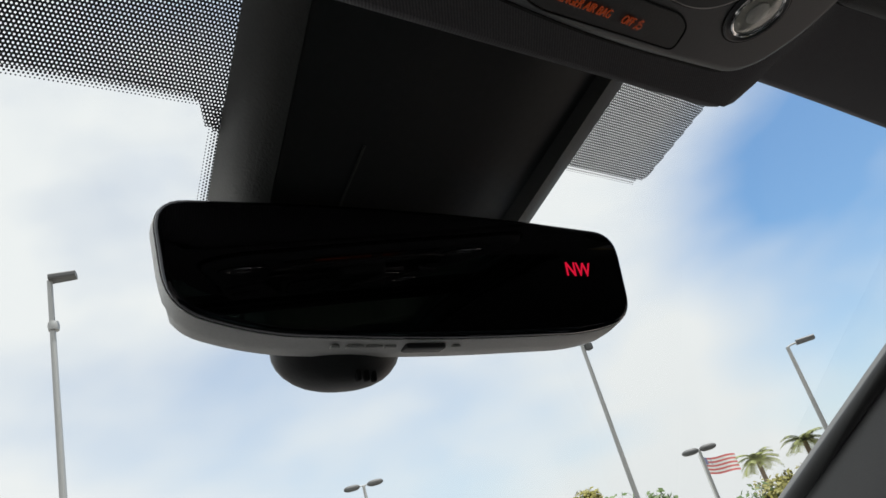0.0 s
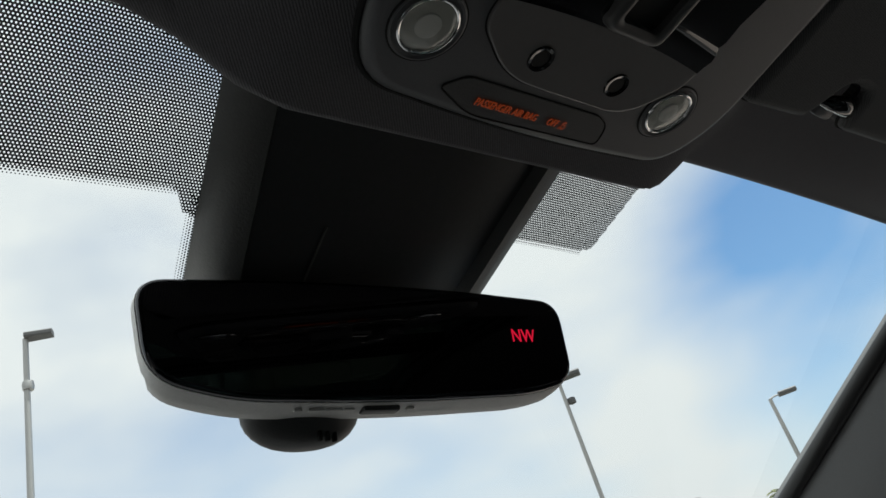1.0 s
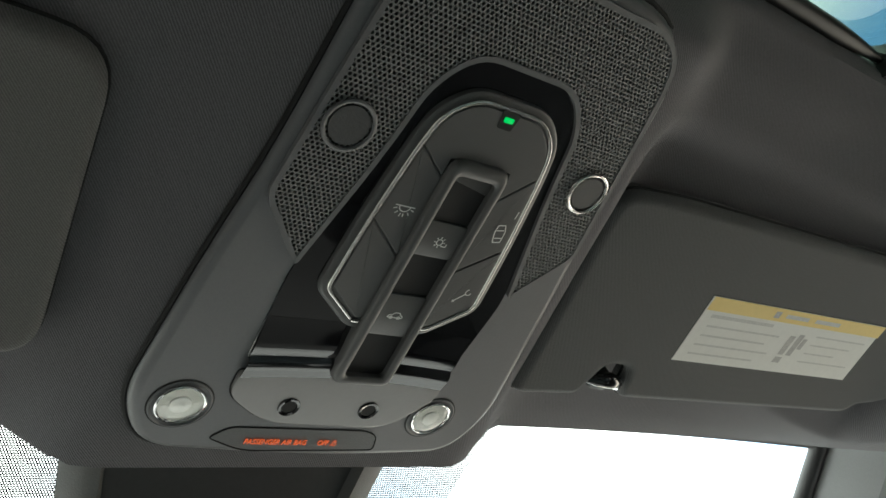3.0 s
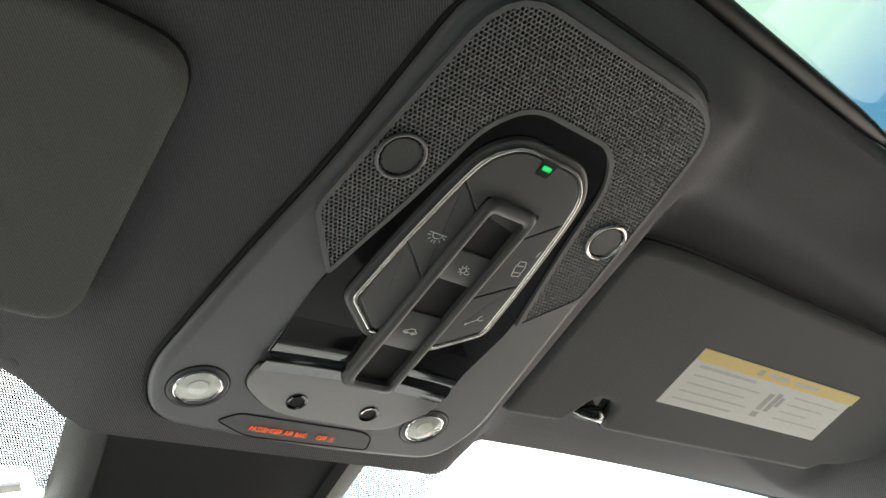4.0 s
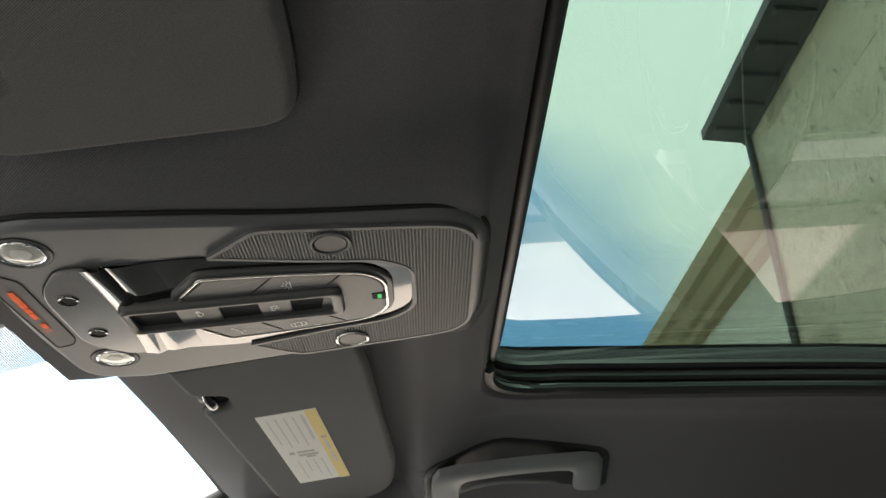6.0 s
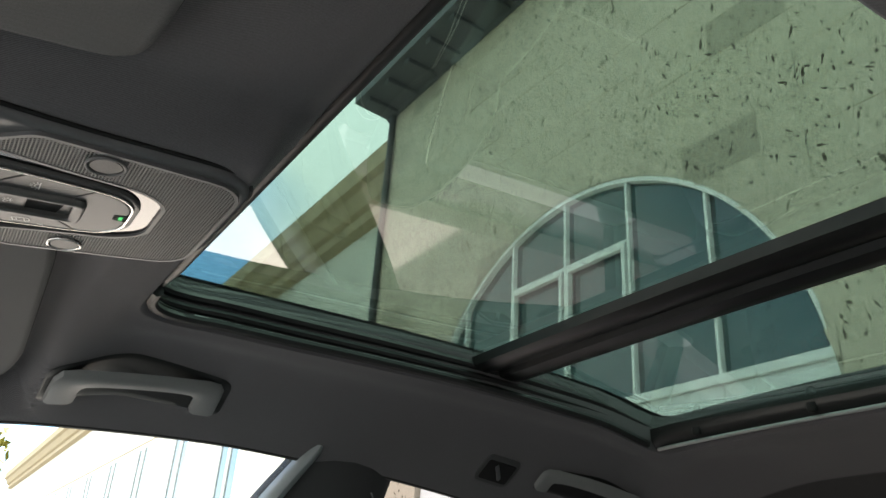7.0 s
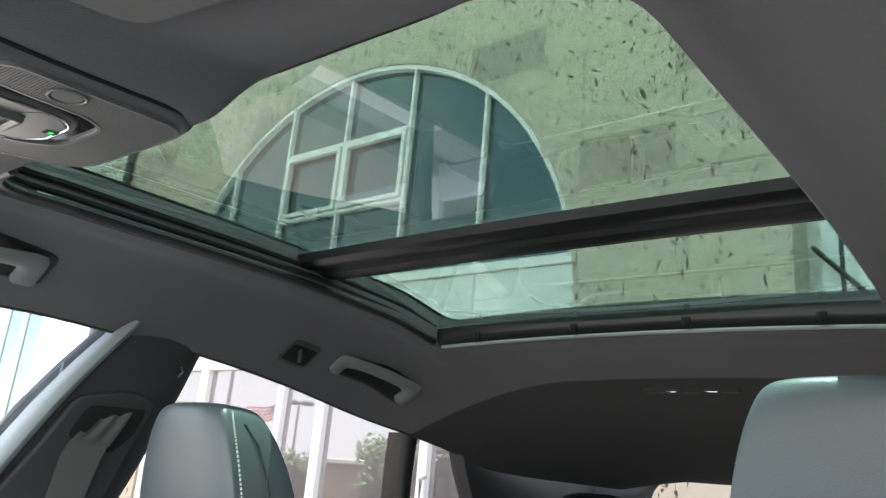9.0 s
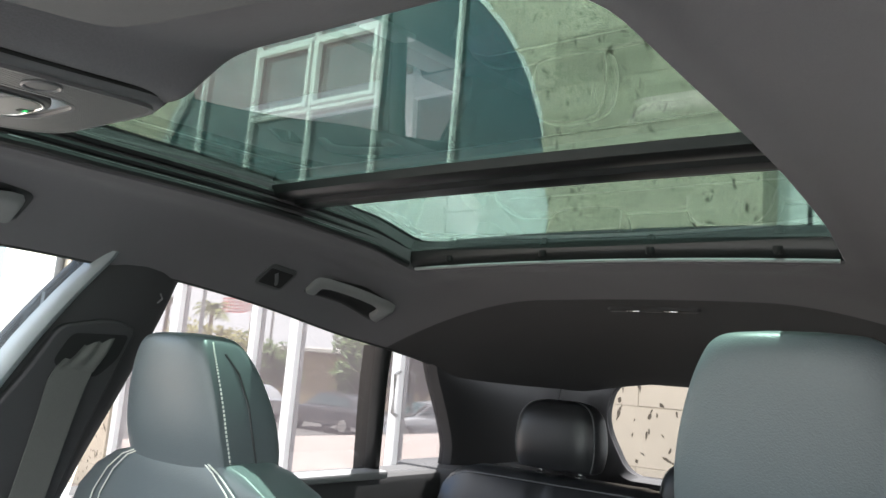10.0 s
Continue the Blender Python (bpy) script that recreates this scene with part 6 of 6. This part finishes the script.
# street lamps
def street_lamp(x, y, h, arm, heads, r=0.09, label="", cam_dir=(0, 0)):
    h -= LOW
    s = thing("street_lamp", Matrix.Translation((x, y, LOW)), label, "street lamp", "street lamps")
    part("pole", tube([(0, 0, 0), (0, 0, h * 0.5), (0, 0, h)], [r * 1.25, r, r * 0.75], 10), M_POLE, s, "grey metal pole")
    part("pole_base", turned([(0.30, 0.0), (0.30, 0.5), (0.25, 0.6), (0.12, 0.62)], 14), M_PAVE, s)
    for dx, dy in heads:
        v = Vector((dx, dy))
        u = v.normalized()
        n = Vector((-u.y, u.x))
        if arm:
            part("arm", tube([(0, 0, h), (v.x * 0.5, v.y * 0.5, h + 0.05), (v.x, v.y, h + 0.05)], 0.035, 8), M_POLE, s)
        a, b = v - u * 0.05, v + u * 0.65
        ring = lambda z, g: [(*(q), z) for q in ((a - n * (0.2 - g)), (b - n * (0.17 - g)), (b + n * (0.17 - g)), (a + n * (0.2 - g)))]  # noqa: E731
        if len(heads) == 2:
            # a rounded drum-shaped head on each side
            drum, c = [], Vector((v.x * 0.75, v.y * 0.75, h + 0.02))
            for f in np.linspace(-1, 1, 9).tolist():
                rr = 0.17 * max(0.12, 1 - abs(f) ** 3.5) ** 0.5
                drum.append([c + Vector((u.x * f * 0.45 + n.x * rr * math.cos(k), u.y * f * 0.45 + n.y * rr * math.cos(k), rr * math.sin(k))) for k in np.linspace(0, 2 * math.pi, 13)[:-1].tolist()])
            part("lamp_head", loft(drum), M_LAMPHEAD, s, "rounded dark lamp head")
            continue
        part("lamp_head", loft([ring(h - 0.02, 0.02), ring(h + 0.02, 0.0), ring(h + 0.10, 0.0), ring(h + 0.15, 0.05)]), M_LAMPHEAD, s, "flat dark lamp head", smooth=False)
    return s


lamp1 = street_lamp(4.68, 21.2, 12.40, False, [(0.04, -0.02)], 0.10, "grey lot lamp post with one flat head")
part("clamp", turned([(0.14, -0.12), (0.16, 0.0), (0.14, 0.12)], 10, (0.03, 0, 11.0 - LOW)), M_POLE, lamp1)
lamp2 = street_lamp(18.06, 15.05, 8.05, False, [(0.04, -0.05)], 0.075, "slim grey lamp post with a side box")
part("camera_box", box((0.05, -0.2, 7.25 - LOW), (0.25, 0.0, 7.45 - LOW), 0.03), M_LAMPHEAD, lamp2)
street_lamp(29.95, 15.04, 7.08, True, [(0.25, -0.35)], 0.10, "slim grey lamp post with a short arm")
street_lamp(23.74, 37.83, 8.85, True, [(-0.75, 0.45), (0.75, -0.45)], 0.11, "tall lamp post with two round heads")
street_lamp(36.62, 25.36, 5.50, True, [(-0.45, 0.45), (0.45, -0.45)], 0.10, "lamp post with two round heads")

# flag pole with a striped flag
flag = thing("flag_pole", Matrix.Translation((48.86, 33.96, LOW - 2.0)), "white pole with a red and white striped flag", "flag")
part("pole", tube([(0, 0, 0), (0, 0, 8.6 - LOW)], 0.09, 8), M_WHITE, flag)
M_FLAGRED = material("flag_red", (0.62, 0.16, 0.15), rough=0.8, var=0.1, scale=4)
M_FLAGBLUE = material("flag_blue", (0.22, 0.22, 0.35), rough=0.8, var=0.1, scale=4)
for k in range(9):
    rows = []
    for u in np.linspace(0, 1, 9).tolist():
        x, y = 0.1 + 1.35 * u, -1.8 * u
        sag = -0.5 * u - 0.10 * math.sin(5 * u)
        off = 0.12 * math.sin(7 * u + 0.5)
        rows.append([(x + off, y + off, 8.45 - LOW + sag - 0.13 * (k + j)) for j in (0, 1)])
    part("stripe", loft(rows, closed=False, cap=False), M_FLAGRED if k % 2 == 0 else M_WHITE, flag)
part("canton", loft([[(0.1 + 1.35 * u + 0.012 + 0.12 * math.sin(7 * u + 0.5), -1.8 * u - 0.02 + 0.12 * math.sin(7 * u + 0.5), 8.45 - LOW - 0.5 * u - 0.10 * math.sin(5 * u) - d) for d in (0, 0.5)]
                     for u in np.linspace(0, 0.4, 5).tolist()], closed=False, cap=False), M_FLAGBLUE, flag)


# trees
def palm(x, y, h, rng):
    h -= LOW
    t = thing("palm_tree", Matrix.Translation((x, y, LOW)), "slender palm tree with drooping fronds", "tree", "palms")
    part("trunk", tube([(0, 0, 0), (0.1, 0.05, h * 0.5), (0.05, 0.1, h)], [0.28, 0.18, 0.14], 10), M_BARK, t)
    bm = bmesh.new()
    for k in range(34):
        a, up = rng.uniform(0, 2 * math.pi), rng.uniform(-0.2, 1.2)
        length = rng.uniform(1.1, 1.7)
        spine = []
        for s in np.linspace(0, 1, 7).tolist():
            r = length * s
            spine.append(Vector((0.05 + math.cos(a) * r * math.cos(up * 0.6), 0.1 + math.sin(a) * r * math.cos(up * 0.6), h + r * up * 0.7 - 0.9 * s * s * length * 0.55)))
        for p, q in zip(spine, spine[1:]):
            d = (q - p).normalized()
            n = d.cross(Vector((0, 0, 1))).normalized()
            for side in (-1, 1):
                for f in (0.0, 0.33, 0.66):
                    b = p.lerp(q, f)
                    tip = b + n * side * 0.40 + d * 0.22 - Vector((0, 0, 0.12))
                    bm.faces.new([bm.verts.new(v) for v in (b, b + d * 0.07, tip)])
    part("crown", bm, M_PALM, t, "sunlit green feathery fronds", smooth=False)
    return t


def leafy(x, y, h, w, mat, rng, label, trunk=0.35, n=2600, leaf=0.16):
    t = thing("leafy_tree", Matrix.Translation((x, y, ground_z(y))), label, "tree", "trees")
    th = h * trunk
    part("trunk", tube([(0, 0, 0), (0.05, 0, th), (0.0, 0.05, h * 0.8)], [0.16 * h / 6, 0.11 * h / 6, 0.03], 10), M_BARK, t)
    centres = []
    for k in range(11):
        a = rng.uniform(0, 2 * math.pi)
        c = Vector((math.cos(a) * w * rng.uniform(0.1, 0.6), math.sin(a) * w * rng.uniform(0.1, 0.6), th + (h - th) * rng.uniform(0.25, 0.85)))
        centres.append((c, w * rng.uniform(0.28, 0.5)))
        part("limb", tube([(0, 0, th * rng.uniform(0.8, 1.2)), tuple(c * 0.6 + Vector((0, 0, th * 0.35))), tuple(c)], [0.06, 0.04, 0.015], 6), M_BARK, t)
    bm = bmesh.new()
    for k in range(n):
        c, r = centres[rng.randrange(len(centres))]
        d = Vector((rng.gauss(0, 1), rng.gauss(0, 1), rng.gauss(0, 0.8))).normalized() * r * rng.uniform(0.55, 1.08)
        p = c + d
        u = Vector((rng.gauss(0, 1), rng.gauss(0, 1), rng.gauss(0, 1))).normalized()
        v = u.orthogonal().normalized()
        s = leaf * rng.uniform(0.6, 1.3)
        bm.faces.new([bm.verts.new(q) for q in (p - u * s, p + v * s * 0.5, p + u * s, p - v * s * 0.5)])
    part("crown", bm, mat, t, smooth=False)
    return t


rng = random.Random(4)
palm(46.57, 28.4, 4.9, rng)
palm(48.08, 25.73, 5.1, rng)
leafy(29.02, 26.87, 6.5, 1.3, M_LEAF_Y, rng, "sunlit yellow-green tree at the edge of the lot")
leafy(34.09, 20.0, 4.3, 1.9, M_LEAF_Y, rng, "yellow-green bushy tree at the edge of the lot", 0.2)
leafy(36.4, 19.3, 4.4, 1.9, M_LEAF_Y, rng, "yellow-green bushy tree beside the lamp post", 0.2)
leafy(19.5, -0.2, 5.4, 2.0, M_LEAF_Y, rng, "sunlit yellow-green tree beside the wing", 0.3)
leafy(25.0, 20.6, 4.4, 2.6, M_LEAF, rng, "broad green tree across the lane", 0.32, 3600)
leafy(32.0, 21.5, 3.7, 2.2, M_LEAF, rng, "green tree across the lane", 0.32, 3000)

leafy(19.0, 23.0, 5.0, 2.8, M_LEAF, rng, "broad green tree before the tan building", 0.32, 3200)
leafy(21.8, 21.8, 4.7, 2.4, M_LEAF, rng, "green tree before the tan building", 0.32, 3000)

# tan building across the lot
far = thing("tan_building", Matrix.Translation((24, 27, LOW)), "low tan stucco building across the lot", "building")
part("wall", box((-26, -0.5, 0), (40, 5, 3.4)), M_CORNICE, far, smooth=False)
part("roof", box((-26.3, -0.9, 3.4), (40.3, 5.3, 3.7), 0.05, 1), M_STUCCO, far, smooth=False)
for k in range(6):
    w = part("window", box((-14 + 4 * k, -0.53, 1.0), (-12.4 + 4 * k, -0.49, 2.4)), M_PANE, far, smooth=False)


# parked cars
def parked_car(x, y, turn, paint, label):
    c = thing("parked_car", pose(x, y, LOW, 0, 0, turn), label, "car", "parked cars")
    prof = [(-2.25, 0.35), (-2.32, 0.60), (-2.28, 0.95), (-2.05, 1.05), (-1.55, 1.10), (1.0, 1.05), (1.9, 0.92), (2.25, 0.75), (2.30, 0.45), (2.2, 0.32)]
    rings = []
    for u in (-1, -0.97, -0.85, 0, 0.85, 0.97, 1):
        k = 1 - 0.06 * (abs(u) > 0.9) - 0.06 * (abs(u) > 0.98)
        rings.append([(px * (1 - 0.03 * abs(u)), u * 0.93, 0.32 + (pz - 0.32) * k) for px, pz in prof])
    part("body", loft(rings), paint, c)
    cab = [(-2.05, 1.04), (-1.75, 1.38), (-1.2, 1.60), (-0.2, 1.66), (0.45, 1.56), (1.15, 1.04)]
    part("cabin", loft([[(px * (1 - 0.04 * abs(u)), u * (0.84 - 0.18 * (pz - 1.04) / 0.6), pz - 0.03 * abs(u)) for px, pz in cab] for u in (-1, -0.9, 0, 0.9, 1)]), paint, c)
    for side in (-1, 1):
        g = [(-1.75, 1.10), (-1.45, 1.42), (-0.2, 1.54), (0.40, 1.46), (0.95, 1.10)]
        bm = bmesh.new()
        bm.faces.new([bm.verts.new((px, side * (0.855 - 0.18 * (pz - 1.04) / 0.6), pz)) for px, pz in g])
        part("side_glass", bm, M_PANE, c, smooth=False)
    bm = bmesh.new()
    bm.faces.new([bm.verts.new(q) for q in ((1.14, -0.72, 1.06), (1.14, 0.72, 1.06), (0.49, 0.62, 1.55), (0.49, -0.62, 1.55))])
    part("windscreen", bm, M_PANE, c, smooth=False)
    part("grille", box((2.24, -0.55, 0.50), (2.325, 0.55, 0.80), 0.03), M_POD, c)
    for side in (-1, 1):
        part("headlight", box((2.02, side * 0.72 - 0.14, 0.78), (2.26, side * 0.72 + 0.14, 0.90), 0.03), M_CHROME, c)
        for wx in (-1.42, 1.42):
            w = part("wheel", turned([(0.10, -0.11), (0.33, -0.11), (0.36, -0.07), (0.36, 0.07), (0.33, 0.11), (0.10, 0.11)], 28), M_RUBBER, c)
            w.matrix_basis = pose(wx, side * 0.84, 0.36, 90, 0, 0)
            r = part("rim", turned([(0.02, -0.02), (0.24, -0.02), (0.26, 0.0), (0.24, 0.02), (0.02, 0.02)], 10, (0, 0, -side * 0.10)), M_SILVER, w)
    return c


M_CAR_D = material("dark_grey_paint", (0.03, 0.032, 0.036), rough=0.25, var=0.05, coat=0.8)
M_CAR_W = material("silver_paint", (0.45, 0.46, 0.47), rough=0.3, metal=0.4, var=0.05, coat=0.8)
parked_car(22.2, 16.4, 4, M_CAR_D, "dark grey hatchback parked across the lane")
parked_car(17.6, 16.8, -62, M_CAR_W, "silver hatchback parked nose out across the lane")
parked_car(28.4, 16.6, 3, M_CAR_W, "silver hatchback parked in a row")
parked_car(13.2, 16.8, -64, M_CAR_D, "dark grey hatchback parked at the end of the row")

# stones of the facade, each a piece of its own, cut round the arch
TW, TH = 0.60, 0.305
tile_rng = random.Random(11)
shared_tiles = []
for k in range(3):
    bm = box((-TW / 2 + 0.0015, -0.012, -TH / 2 + 0.0015), (TW / 2 - 0.0015, 0.0 + 0.0015 * k, TH / 2 - 0.0015), 0.002, 1)
    me = bpy.data.meshes.new("stone")
    bm.to_mesh(me)
    bm.free()
    me.materials.append(M_STONE)
    shared_tiles.append(me)
row, z = 0, 0.0
while z < WZ - 0.01:
    x = WX0 - (TW * 0.5 if row % 2 else 0.0)
    z1 = min(z + TH, WZ)
    while x < WX1 - 0.01:
        x0, x1 = max(x, WX0), min(x + TW, WX1)
        near = x1 > AX - AR and x0 < AX + AR and z < AZ + AR
        if near:
            # the part of the stone that lies outside the opening
            for s0, s1 in ((x0, min(x1, AX - AR)), (max(x0, AX + AR), x1)):
                if s1 - s0 > 0.02:
                    o = part("stone", box((s0 + 0.0015 - B0.x, BY - 0.012 - B0.y, z + 0.0015), (s1 - 0.0015 - B0.x, BY + 0.0015 - B0.y, z1 - 0.0015)), M_STONE, core, smooth=False)
            s0, s1 = max(x0, AX - AR), min(x1, AX + AR)
            if s1 - s0 > 0.02:
                cols = np.linspace(s0, s1, 9).tolist()
                cols[0], cols[-1] = s0 + (0.003 if s0 == x0 else 0), s1 - (0.003 if s1 == x1 else 0)
                pts = [(q, max(z + 0.0015, AZ if arch_z(q) == 0 else max(AZ, arch_z(q)) + 0.004)) for q in cols]
                if z1 - 0.0015 > min(p[1] for p in pts) + 0.01 and z1 > AZ:
                    pts = [(q, min(h, z1 - 0.0015)) for q, h in pts]
                    bm = bmesh.new()
                    for yy in (BY + 0.0015, BY - 0.012):
                        for (qa, ha), (qb, hb) in zip(pts, pts[1:]):
                            if min(ha, hb) < z1 - 0.00155:
                                bm.faces.new([bm.verts.new((a - B0.x, yy - B0.y, b)) for a, b in ((qa, ha), (qb, hb), (qb, z1 - 0.0015), (qa, z1 - 0.0015))])
                    if len(bm.faces):
                        part("stone", bm, M_STONE, core, smooth=False)
                    else:
                        bm.free()
        else:
            if x1 - x0 > TW - 0.01 and z1 - z > TH - 0.01:
                o = part_mesh("stone", shared_tiles[tile_rng.randrange(3)], M_STONE, core, smooth=False)
                o.location = ((x0 + x1) / 2 - B0.x, BY - B0.y, (z + z1) / 2)
            elif x1 - x0 > 0.03:
                part("stone", box((x0 + 0.0015 - B0.x, BY - 0.012 - B0.y, z + 0.0015), (x1 - 0.0015 - B0.x, BY + 0.0015 - B0.y, z1 - 0.0015)), M_STONE, core, smooth=False)
        x += TW
    z += TH
    row += 1
